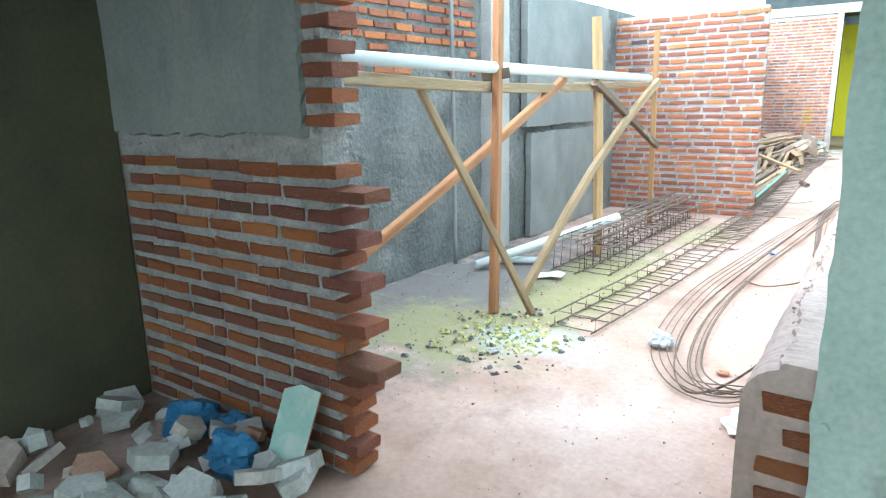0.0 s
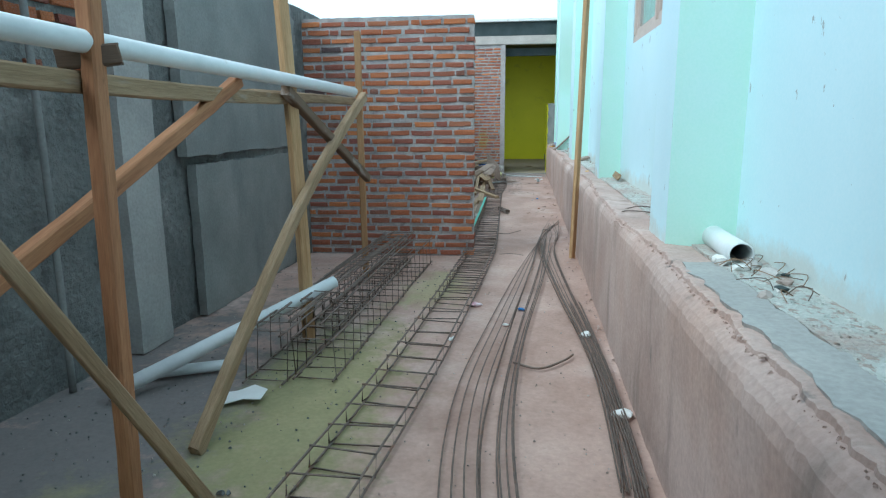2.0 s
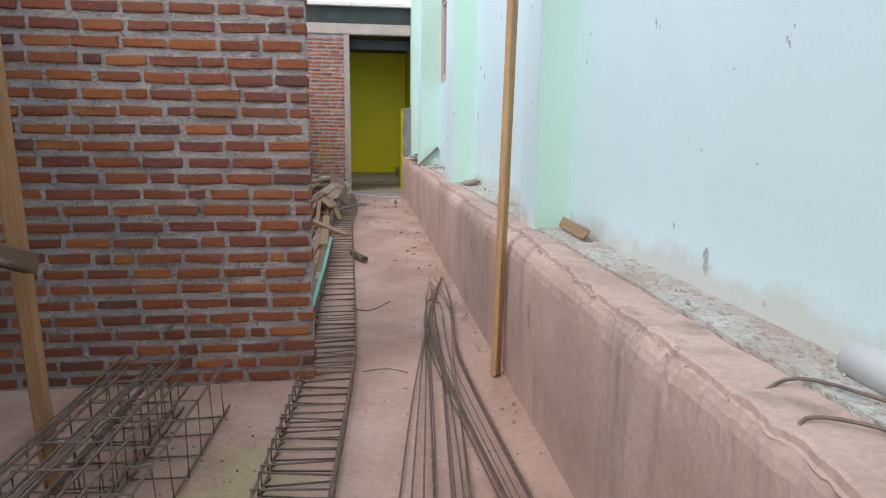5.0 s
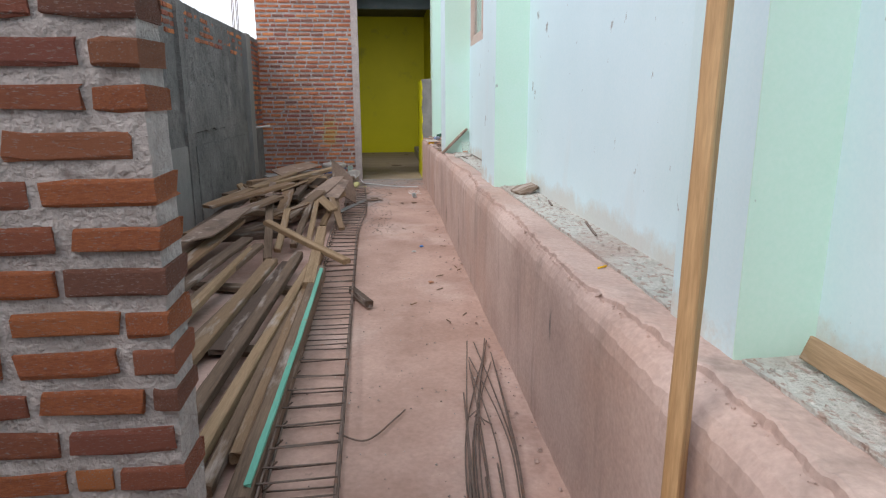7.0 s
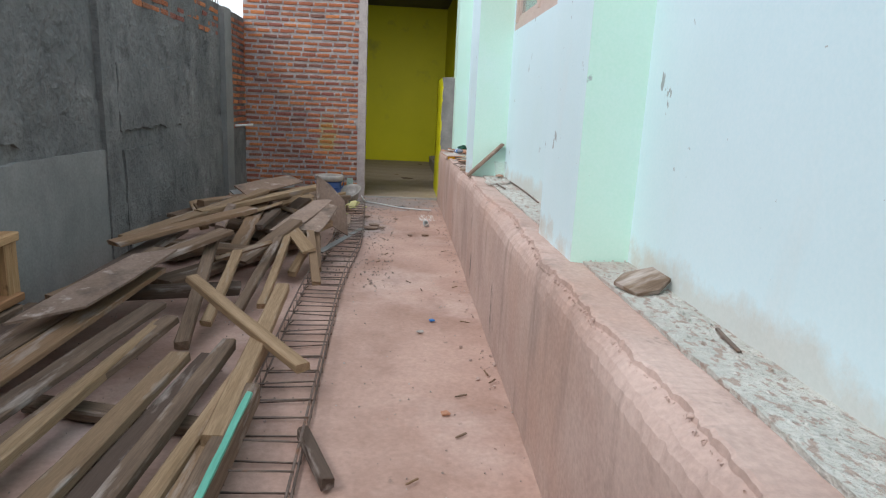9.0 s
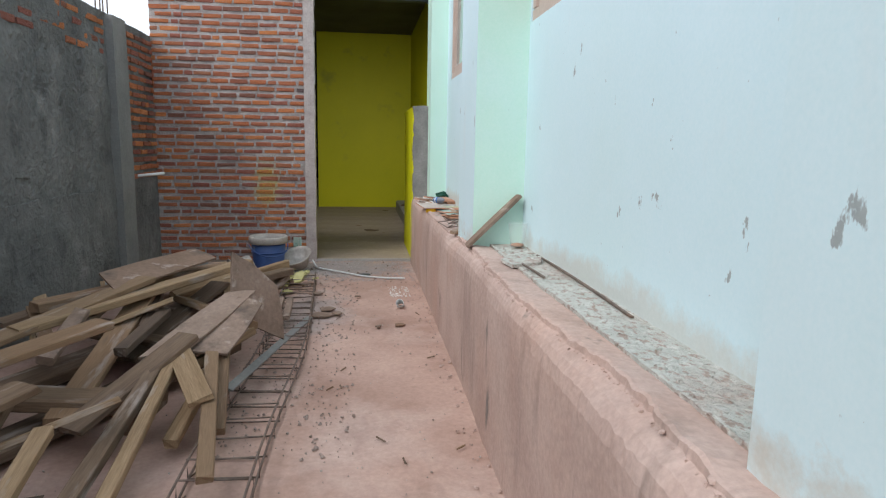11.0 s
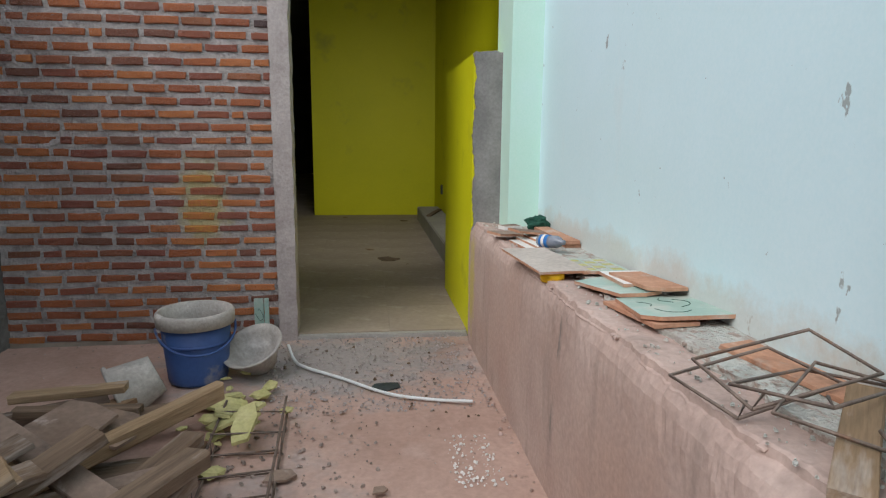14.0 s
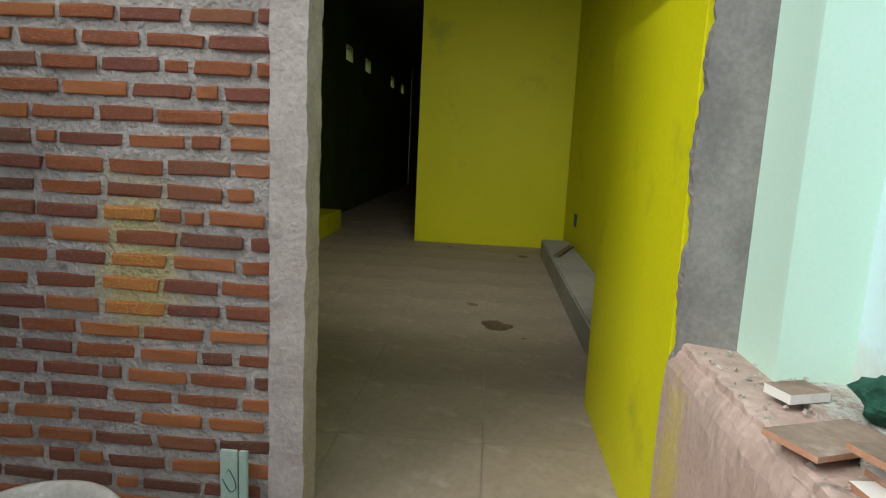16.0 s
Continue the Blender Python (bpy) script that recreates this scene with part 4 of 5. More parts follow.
def sheet_at(a, b, c, label, mat=None, thick=0.012):
    """A four-cornered plywood piece with edges a-b and a-c, one corner broken."""
    a, b, c = Vector(a), Vector(b), Vector(c)
    u, v = b - a, c - a
    x = u.normalized()
    z = u.cross(v).normalized()
    y = z.cross(x)
    m = Matrix((x, y, z)).transposed().to_4x4()
    m.translation = a
    vx, vy = v.dot(x), v.dot(y)
    return shard("plywood_piece", m, [(0, 0), (u.length * 0.45, -0.008), (u.length, 0.01), (u.length * 0.97 + vx * 0.5, vy * 0.5), (u.length * 0.9 + vx, vy * 0.9), (u.length * 0.4 + vx, vy * 1.02), (vx, vy)], thick, mat or M_PLY, label, "plywood", "plywood offcuts")


sheet_at((-0.23, -3.42, 0.33), (0.02, -3.19, 0.09), (-0.24, -3.3, 0.65), "dusty grey plywood sheet leaning on the pile")
sheet_at((-0.50, -4.08, 0.30), (-0.24, -3.50, 0.46), (-0.30, -4.02, 0.32), "pale plywood offcut on top of the pile")
sheet_at((-0.30, -4.0, 0.30), (-0.17, -3.55, 0.45), (-0.13, -4.02, 0.29), "pale brown plywood offcut on top of the pile")
sheet_at((-1.2, -6.2, 0.29), (-1.02, -5.3, 0.39), (-0.95, -6.0, 0.31), "grey plywood sheet on the scrap pile")
sheet_at((-0.80, -3.5, 0.48), (-0.42, -2.85, 0.53), (-0.95, -3.3, 0.53), "grey dusty plywood sheet on the scrap pile")
sheet_at((-1.0, -3.1, 0.42), (-0.55, -2.5, 0.44), (-1.15, -2.7, 0.40), "silvery plywood sheet on the scrap pile", M_SMOOTH)
sheet_at((-0.80, -1.68, 0.2), (-0.55, -1.80, 0.2), (-0.66, -1.42, 0.24), "grey broken plywood sheet near the bucket")
sheet_at((-0.62, -1.62, 0.2), (-0.42, -1.68, 0.17), (-0.52, -1.42, 0.2), "grey broken plywood sheet near the bucket")
plank("metal_strip", (-0.11, -4.12, 0.16), (0.115, -2.45, 0.03), 0.04, 0.012, M_SMOOTH, "grey metal strip sloping from pile to floor", "strip", roll=20)
plank("timber_block", (0.13, -6.62, 0.03), (0.26, -6.96, 0.03), 0.045, 0.05, M_OLD, "small timber block on the floor", "block")
tray = empty("formwork_box", pose(-1.42, -6.3, 0), "yellow timber formwork box standing against the wall", "formwork")
for a, b in (((-1.46, -6.75, 0.235), (-1.46, -6.75, 0.545)), ((-1.46, -5.98, 0.27), (-1.46, -5.98, 0.52)), ((-1.46, -5.69, 0.235), (-1.46, -5.69, 0.555)), ((-1.46, -6.78, 0.545), (-1.46, -5.66, 0.56)), ((-1.46, -6.78, 0.235), (-1.46, -5.66, 0.25))):
    plank("rail", a, b, 0.10, 0.045, M_WOOD, parent=tray)
slab("back_board", M_WOOD, -0.095, -0.078, -0.46, 0.62, 0.25, 0.54, parent=tray)
board((-1.47, -6.7, 0.185), (-1.46, -6.45, 0.185), 0.12, 0.06)
board((-1.47, -5.95, 0.185), (-1.46, -5.7, 0.185), 0.12, 0.06)
board((-1.5, -6.9, 0.08), (-1.44, -5.5, 0.08), 0.14, 0.16)

# ---- things in the hall ----
for x, y, s_ in ((0.62, 2.35, 0.13), (0.45, 2.9, 0.05), (0.1, 5.6, 0.06), (0.95, 5.2, 0.08), (0.35, 1.6, 0.02), (0.8, 2.1, 0.03)):
    o = finish(lump(s_, int(y * 10), 0.14, 2, 0.7), "dirt_heap", M_OLD)
    o.matrix_world = pose(x, y, 0.014, 0, 0, y * 50)
    tagged(o, "flat heap of dark dirt on the hall floor", "dirt", "dirt on the hall floor")
plank("hall_plank", (1.2, 4.2, 0.212), (1.42, 4.9, 0.212), 0.06, 0.02, M_OLD, "short board lying on the hall kerb", "plank")
slab("power_socket", M_DARK, 1.44, 1.46, 4.9, 5.0, 0.42, 0.55, "dark socket box on the yellow wall", "socket", 0.004)

# ---- things by the doorway ----
bucket = empty("paint_bucket", pose(-0.425, -0.61, 0.0, 0, 0, 20), "blue plastic paint bucket with a mortar-crusted rim", "bucket")
part("body", lathe([(0.0, 0.005), (0.138, 0.005), (0.142, 0.02), (0.168, 0.33), (0.16, 0.33), (0.134, 0.02), (0.0, 0.02)], 48), M_BLUEP, bucket)
part("rim", lathe([(0.166, 0.29), (0.184, 0.29), (0.186, 0.345), (0.176, 0.358), (0.162, 0.355), (0.152, 0.29), (0.1345, 0.05), (0.132, 0.05), (0.0, 0.048)], 48), M_DUSTY, bucket, "crusted off-white rim and lining")
part("band", lathe([(0.155, 0.196), (0.166, 0.198), (0.167, 0.208), (0.157, 0.21)], 48), M_BLUEP, bucket)
hpts = [(0.186 * math.cos(a), 0.186 * math.sin(a), 0.28 - 0.105 * abs(math.sin(a))) for a in [-math.pi + math.pi * k / 16 for k in range(17)]]
part("handle", sweep(hpts, 0.006, 8), M_BLUEP, bucket, "drooping wire handle with a blue sleeve")
tub = finish(lathe([(0.0, 0.0), (0.09, 0.0), (0.125, 0.17), (0.142, 0.175), (0.139, 0.187), (0.115, 0.175), (0.085, 0.012), (0.0, 0.012)], 36), "plastic_tub", M_DUSTY)
tub.matrix_world = pose(-0.54, -0.86, 0.125, 0, -112, 25)
tagged(tub, "small grey mortar tub tipped against the bucket", "tub")
bowl = finish(lathe([(0.0, 0.0), (0.085, 0.0), (0.125, 0.10), (0.155, 0.125), (0.157, 0.133), (0.148, 0.135), (0.118, 0.105), (0.078, 0.012), (0.0, 0.012)], 40), "mortar_bowl", M_DUSTY)
bowl.matrix_world = pose(-0.13, -0.55, 0.045, 24, -16, 0)
tagged(bowl, "grey plastic bowl crusted with dry mortar, tilted", "bowl")
tile = empty("wall_tile", pose(-0.2, -0.045, 0.0), "upright aqua glazed tile offcuts leaning on bricks", "tile")
part("tile_strip", box(-0.042, 0.012, -0.012, 0.0, 0.0, 0.262, 0.002), M_AQUA, tile)
part("tile_strip", box(0.016, 0.042, -0.012, 0.0, 0.0, 0.262, 0.002), M_AQUA, tile)
part("swirl", sweep([(-0.035, -0.014, 0.17), (-0.01, -0.014, 0.13), (0.008, -0.014, 0.15), (-0.012, -0.014, 0.2), (-0.02, -0.014, 0.19)], 0.0012, 5, 5), M_INK, tile, "dark printed swirl line")
cable = finish(sweep([(-0.02, -0.32, 0.06), (0.03, -0.45, 0.015), (0.1, -0.55, 0.012), (0.28, -0.71, 0.012), (0.51, -0.93, 0.012), (0.72, -1.02, 0.012), (0.89, -1.06, 0.014)], 0.008, 8, 7), "white_conduit", M_PVC)
tagged(cable, "thin white flexible conduit lying on the floor", "conduit")
# flat dark lump laid on the floor; no hollow is cut
hole = finish(lump(0.07, 8, 0.12), "dark_puddle_stain", M_DARK)
hole.matrix_world = pose(0.5, -0.82, 0.002)
tagged(hole, "flat dark patch for a broken hollow in the floor by the doorway", "hole")
pipe_hole = pvc("drain_stub", (0.8, -2.0, -0.02), (0.78, -2.12, 0.045), 0.03, "short broken drain pipe stub in the floor")
for k in range(26):
    r = random.Random(k + 400)
    o = finish(lump(r.uniform(0.018, 0.06), k, 0.35, 1, 0.5), "foam_chunk", M_SANDY)
    o.matrix_world = pose(-0.18 + r.gauss(0, 0.09), -1.15 + r.gauss(0, 0.28), 0.015 + r.uniform(0, 0.03), r.uniform(-20, 20), r.uniform(-20, 20), r.uniform(0, 360))
    tagged(o, "crumbled piece of dull yellow foam rubble", "rubble", "yellow rubble by the bucket")
for k in range(5):
    r = random.Random(k + 470)
    shard("foam_slab", pose(-0.16 + 0.05 * k - 0.1, -1.0 - 0.09 * k, 0.05 + 0.012 * k, r.uniform(-14, 14), r.uniform(-14, 14), r.uniform(0, 90)), [(-0.11, -0.03), (0.02, -0.045), (0.12, -0.02), (0.1, 0.04), (-0.03, 0.05), (-0.12, 0.03)], 0.014, M_SANDY, "flat broken slab of dull yellow foam", "rubble", "yellow rubble by the bucket")
for x, y, s, a in ((0.19, -2.32, 0.09, 10), (0.22, -2.15, 0.075, 40), (0.30, -2.28, 0.06, 80), (0.1, -1.62, 0.06, 15), (0.75, -2.62, 0.045, 30), (0.6, -2.65, 0.03, 60), (0.45, -1.75, 0.03, 20)):
    shard("tile_shard", pose(x, y, 0.012, 3, 4, a), [(-s, -s * 0.5), (s * 0.3, -s * 0.65), (s, -s * 0.2), (s * 0.75, s * 0.5), (-s * 0.4, s * 0.6)], 0.009, M_PLY, "broken dusty tile shard on the floor", "tile", "tile shards on the floor")

# ---- things on the plinth ----
T = "tiles on the plinth"


def ltile(x, y, z, w, d, rz, mat, label, rx=0, ry=0, thick=0.011, edge=M_TERRA, cut=0.0):
    return shard("loose_tile", pose(x, y, z, rx, ry, rz), [(-w / 2, -d / 2), (w / 2 - cut, -d / 2), (w / 2, -d / 2 + cut * 1.6), (w / 2, d / 2), (-w / 2, d / 2)], thick, mat, label, "tile", T, edge)


ltile(1.085, -1.43, 0.742, 0.47, 0.185, -86, M_LINTEL, "dusty cream floor tile lying on a yellow cap", 0, 0, 0.009)
mosaic = ltile(1.255, -1.53, 0.735, 0.27, 0.17, -91, M_AQUA, "green mosaic-patterned tile on the plinth", 0, -2)
for i in range(5):
    for j in range(3):
        part("mosaic_square", box(-0.115 + 0.048 * i, -0.075 + 0.048 * i, -0.072 + 0.05 * j, -0.03 + 0.05 * j, 0.0053, 0.0062), M_BED if (i + j) % 2 else M_SANDY, mosaic)
ltile(1.20, -1.87, 0.738, 0.30, 0.12, -78, M_AQUA, "aqua glazed tile with a dark swirl, cracked", 4, -4, cut=0.04)
ltile(1.285, -1.79, 0.746, 0.26, 0.14, -93, M_WHITE, "white tile offcut with a brown corner", 0, -3)
ltile(1.292, -1.885, 0.759, 0.30, 0.115, -88, M_TERRA, "brown-backed tile offcut lying upside down", 0, -3, cut=0.03)
swirled = ltile(1.255, -2.135, 0.742, 0.25, 0.24, -95, M_AQUA, "aqua glazed tile with dark printed swirls", 2, -3, cut=0.03)
for pts in ([(-0.08, 0.03), (-0.05, 0.06), (-0.01, 0.055), (0.02, 0.02)], [(0.03, -0.06), (0.07, -0.04), (0.08, 0.0), (0.06, 0.03)], [(-0.06, -0.08), (-0.03, -0.05), (0.0, -0.06)], [(-0.1, 0.0), (-0.07, -0.01), (-0.04, 0.02)]):
    part("swirl", sweep([(x, y, 0.0056) for x, y in pts], 0.0014, 5, 5), M_DARKG, swirled, "dark printed swirl line")
ltile(1.195, -2.12, 0.725, 0.28, 0.13, -84, M_TERRA, "tile lying face down in the dust", 0, -2)
ltile(1.13, -0.72, 0.735, 0.24, 0.10, 30, M_PLY, "broken grey tile strip on the plinth", 3, 5)
ltile(1.22, -0.82, 0.755, 0.26, 0.09, 24, M_PLY, "dusty grey board offcut on other tiles", 3, 8)
for k in range(4):
    ltile(1.125 + 0.04 * k, -0.98 + 0.03 * k, 0.718 + 0.009 * k, 0.28, 0.042, -84, M_WHITE, "narrow white tile strip in a stack", 0, 0, 0.012)
for k in range(2):
    ltile(1.318 - 0.012 * k, -0.86 - 0.01 * k, 0.732 + 0.017 * k, 0.44, 0.075, -88, M_TERRA, "terracotta tile strip stacked by the wall", 0, 0, 0.016)
ltile(1.17, -0.5, 0.735, 0.10, 0.07, 20, M_PLY, "small yellowed book-like tile pieces", 0, 0, 0.02, M_WHITE)
cap = finish(lathe([(0.0, 0.0), (0.042, 0.0), (0.044, 0.03), (0.04, 0.034), (0.0, 0.034)], 30), "yellow_cap", M_CAP)
cap.matrix_world = pose(1.07, -1.615, 0.702)
tagged(cap, "round yellow plastic cap under a tile", "cap")
cloth = finish(lump(0.06, 21, 0.65, 3, 0.6), "green_cloth", M_DARKG)
cloth.matrix_world = pose(1.29, -0.60, 0.765, 0, 0, 30)
tagged(cloth, "crumpled dark green cloth on the tiles", "cloth")
bottle = empty("water_bottle", pose(1.16, -1.12, 0.765, 0, 86, -60) @ Matrix.Diagonal((0.8, 0.8, 0.8, 1)), "crushed clear water bottle with a blue label", "bottle")
M_CLEAR = shade("cloudy_clear_plastic", ((0.13, 0.15, 0.19), (0.34, 0.37, 0.42)), 9, 50, 0.15, 0.3, 0.2, spec=0.6)
part("body", lathe([(0.0, 0.0), (0.03, 0.0), (0.034, 0.01), (0.033, 0.09), (0.034, 0.12), (0.026, 0.145), (0.013, 0.16), (0.013, 0.175), (0.0, 0.175)], 24), M_CLEAR, bottle)
part("label", lathe([(0.0348, 0.02), (0.0352, 0.021), (0.0352, 0.08), (0.0348, 0.081)], 24), M_BLUEBIT, bottle, "blue and white printed label")
part("label_bar", lathe([(0.0356, 0.038), (0.0358, 0.039), (0.0358, 0.056), (0.0356, 0.057)], 24), M_WHITE, bottle)
for k, (dx, dy, dz, rz, tl) in enumerate(((0, 0, 0, 15, 6), (0.05, -0.1, 0.025, 28, -6), (0.02, -0.05, 0.045, 5, 10), (0.07, -0.16, 0.02, 40, 4))):
    w, d = 0.13, 0.085
    o = finish(sweep([(-w, -d, 0), (w, -d, 0), (w, d, 0), (-w, d, 0), (-w, -d, 0), (-w + 0.05, -d + 0.03, 0.004)], 0.0036, 6), "wire_stirrup", M_REBAR)
    o.matrix_world = pose(1.16 + dx, -2.66 + dy, 0.745 + dz, tl, -tl, rz)
    tagged(o, "bent rectangular steel stirrup lying on the plinth", "stirrup", "stirrups on the plinth")
plank("leaning_board", (1.045, -3.635, 0.735), (1.325, -3.61, 1.0), 0.065, 0.02, M_PLY, "weathered board leaning from plinth to wall", "plank", roll=0)
plank("stirrup_board", (1.27, -2.42, 0.73), (1.33, -2.78, 0.73), 0.09, 0.012, M_TERRA, "brown tile strip lying under the stirrups", "tile")
plank("plinth_offcut", (1.065, -3.03, 0.725), (1.32, -2.75, 0.752), 0.06, 0.02, M_DUSTWOOD, "sawn timber offcut lying across the plinth", "plank")
cup = empty("plastic_cup", pose(1.30, -3.72, 0.736), "clear plastic drinking cup with mud inside", "cup")
M_CUP = bpy.data.materials.new("clear_plastic")
M_CUP.use_nodes = True
cb = M_CUP.node_tree.nodes["Principled BSDF"]
cb.inputs["Base Color"].default_value, cb.inputs["Roughness"].default_value, cb.inputs["Transmission Weight"].default_value, cb.inputs["IOR"].default_value, cb.inputs["Alpha"].default_value = (0.92, 0.93, 0.92, 1), 0.15, 0.6, 1.1, 0.13
part("wall", lathe([(0.0, 0.004), (0.034, 0.004), (0.036, 0.01), (0.052, 0.13), (0.055, 0.132), (0.05, 0.133), (0.034, 0.012), (0.0, 0.01)], 28), M_CUP, cup)
part("mud", lathe([(0.0, 0.012), (0.032, 0.012), (0.034, 0.022), (0.0, 0.03)], 20), M_TERRA, cup, "reddish mud in the bottom")
shard("roof_tile", pose(1.265, -6.95, 0.765, 10, -14, 20), [(-0.07, -0.06), (0.0, -0.08), (0.075, -0.05), (0.08, 0.04), (-0.02, 0.065), (-0.08, 0.04)], 0.014, M_OLD, "broken dusty roof tile piece on the plinth", "tile")
shard("broken_tile", pose(1.22, -4.15, 0.747, 4, -3, 25), [(-0.10, -0.05), (0.04, -0.08), (0.11, 0.0), (0.02, 0.06), (-0.08, 0.06)], 0.016, M_BED, "broken plaster flake on the plinth", "rubble")
for (xa, ya), (xb, yb) in (((1.22, -4.5), (1.2, -4.2)), ((1.325, -5.1), (1.33, -4.0)), ((1.28, -8.3), (1.33, -8.0)), ((1.3, -7.5), (1.32, -7.35))):
    plank("rusty_strip", (xa, ya, 0.743), (xb, yb, 0.746), 0.010, 0.008, M_REBAR, "thin rusty strip lying on the plinth", "strip", "strips on the plinth")
cg = finish(sweep([(1.12, -8.80, 0.734), (1.16, -8.77, 0.733)], 0.004, 8), "cigarette_stub", M_CAP)
tagged(cg, "cigarette stub on the plinth", "cigarette")
for pts in ([(1.27, -12.2, 0.75), (1.15, -11.95, 0.74), (1.04, -11.9, 0.73), (1.0, -12.05, 0.68)], [(1.3, -12.1, 0.76), (1.18, -11.75, 0.745), (1.06, -11.75, 0.72)]):
    tagged(finish(sweep(pts, 0.004, 6, 6), "wire_offcut", M_REBAR), "black wire offcut on the plinth", "wire", "wires on the plinth")
for k in range(14):
    r = random.Random(k + 700)
    o = finish(lump(r.uniform(0.015, 0.045), k + 40, 0.5, 1, 0.5), "plaster_chunk", r.choice((M_WHITE, M_RUBBLE, M_DARK)))
    o.matrix_world = pose(1.26 + r.uniform(-0.09, 0.09), -13.5 + r.uniform(-0.35, 0.3), 0.743, 0, 0, r.uniform(0, 360))
    tagged(o, "loose chunk of rubble on the plinth", "rubble", "rubble by the drain pipe")
for k in range(16):
    r = random.Random(k + 760)
    x, y, a = 1.27 + r.uniform(-0.06, 0.06), -13.62 + r.uniform(-0.25, 0.25), r.uniform(0, 6.28)
    tagged(finish(sweep([(x, y, 0.75), (x + 0.05 * math.cos(a), y + 0.05 * math.sin(a), 0.775), (x + 0.12 * math.cos(a + 0.6), y + 0.12 * math.sin(a + 0.6), 0.76)], 0.0016, 5, 3), "dry_twig", M_OLD), "dry twig in a dark tangle of sweepings", "twig", "sweepings on the plinth")

for k in range(140):
    r = random.Random(k + 1500)
    y = r.uniform(-15.3, -0.5)
    o = finish(lump(r.uniform(0.005, 0.013), k, 0.6, 1, 0.5), "cement_crumb", M_PLINTH)
    o.matrix_world = pose(plinth_x(y) + edge_w(y) + r.uniform(-0.012, 0.05), y, 0.703 + plinth_rise(y), 0, 0, r.uniform(0, 360))
    tagged(o, "crumb of broken cement on the plinth edge", "rubble", "crumbs on the plinth edge")

# ---- litter on the floor ----
bag = finish(lump(0.062, 3, 0.8, 3, 0.55), "plastic_bag", M_BAGG)
bag.matrix_world = pose(0.27, -14.05, 0.04)
tagged(bag, "crumpled clear plastic bag with blue print", "bag")
paper = shard("paper_scrap", pose(-0.82, -13.12, 0.02, 4, -6, 20), [(-0.1, -0.05), (0.0, -0.03), (0.08, -0.07), (0.11, 0.02), (0.05, 0.09), (-0.03, 0.06), (-0.09, 0.07)], 0.003, M_WHITE, "torn white paper scrap on the floor", "paper")
sk = finish(lump(0.14, 17, 0.14, 3, 0.5), "white_sack", M_WHITE)
sk.matrix_world = pose(0.84, -14.72, 0.02, 0, 0, 60)
tagged(sk, "flattened white plastic sack on the floor", "sack")
for x, y, s, mat_, name_, lab, a in ((0.14, -11.49, 0.035, M_PINK, "foil_wrapper", "crumpled pink foil wrapper", 20), (0.46, -11.56, 0.022, M_BLUEBIT, "blue_scrap", "bright blue plastic scrap", 10), (0.84, -12.05, 0.04, M_WHITE, "paper_wad", "dirty white paper wad", 50),
                                      (0.36, -11.9, 0.02, M_WHITE, "paper_wad", "small white paper wad", 10), (0.05, -12.2, 0.025, M_WHITE, "paper_wad", "torn white wrapper", 70), (0.7, -6.4, 0.02, M_TERRA, "brick_crumb", "reddish brick crumb", 0), (0.62, -5.4, 0.02, M_RUBBLE, "stone", "small stone", 0),
                                      (-0.45, -14.6, 0.035, M_RUBBLE, "stone", "grey stone on the sand", 30), (0.9, -13.1, 0.045, M_WHITE, "paper_wad", "dirty white paper wad", 0), (0.62, -14.25, 0.03, M_TERRA, "brick_crumb", "reddish brick crumb", 0), (0.7, -5.2, 0.018, M_BLUEBIT, "blue_scrap", "bright blue plastic scrap", 0)):
    o = finish(lump(s, int(x * 50) + 7, 0.4, 2, 0.6), name_, mat_)
    o.matrix_world = pose(x, y, s * 0.3, 0, 0, a)
    tagged(o, lab + " on the floor", "litter")
scatter("floor_crumbs", M_SCRAP, 2600, (-1.6, 1.0, -15.8, -0.05), 0.0065, 1, "scattered crumbs of mortar and soil on the floor")
scatter("floor_crumbs_light", M_LINTEL, 900, (-1.5, 1.0, -15.8, -0.05), 0.007, 2, "scattered pale crumbs of plaster on the floor")
scatter("plinth_foot_crumbs", M_PLINTH, 1500, (0.82, 1.02, -15.5, -0.1), 0.014, 3, "cement crumbs along the foot of the plinth", clear=lambda x, y, r: r.random() < ((x - 0.8) / 0.22) ** 2 and x < plinth_x(y) - 0.01)
scatter("door_crumbs", M_JAMB, 1900, (-0.1, 0.98, -1.1, -0.03), 0.010, 4, "grey mortar crumbs in front of the threshold")
scatter("plinth_crumbs", M_BED, 1500, (1.19, 1.35, -15.5, -3.7), 0.009, 5, "plaster crumbs on top of the plinth", 0.738)
scatter("tile_bed_crumbs", M_BED, 600, (1.06, 1.35, -3.0, -0.2), 0.009, 15, "plaster crumbs between the loose tiles", 0.716)
scatter("edge_crumbs", M_PLINTH, 16000, (0.98, 1.14, -15.5, -0.2), 0.008, 16, "crumbled cement along the broken plinth edge", 0.712, clear=lambda x, y, r: abs(x - plinth_x(y) - edge_w(y)) < 0.012 and y < -3.2)
scatter("sand_heap", M_SANDY, 700, (-0.95, -0.05, -14.75, -13.9), 0.028, 17, "yellowish grey lumps of sand and soil", clear=lambda x, y, r: r.random() < 1.1 - math.hypot((x + 0.5) / 0.42, (y + 14.35) / 0.4))
scatter("soil_lumps", M_GREY, 500, (-1.1, 0.1, -15.2, -13.6), 0.024, 18, "grey lumps of soil on the yard floor", clear=lambda x, y, r: r.random() < 1.0 - math.hypot((x + 0.5) / 0.6, (y + 14.4) / 0.7))
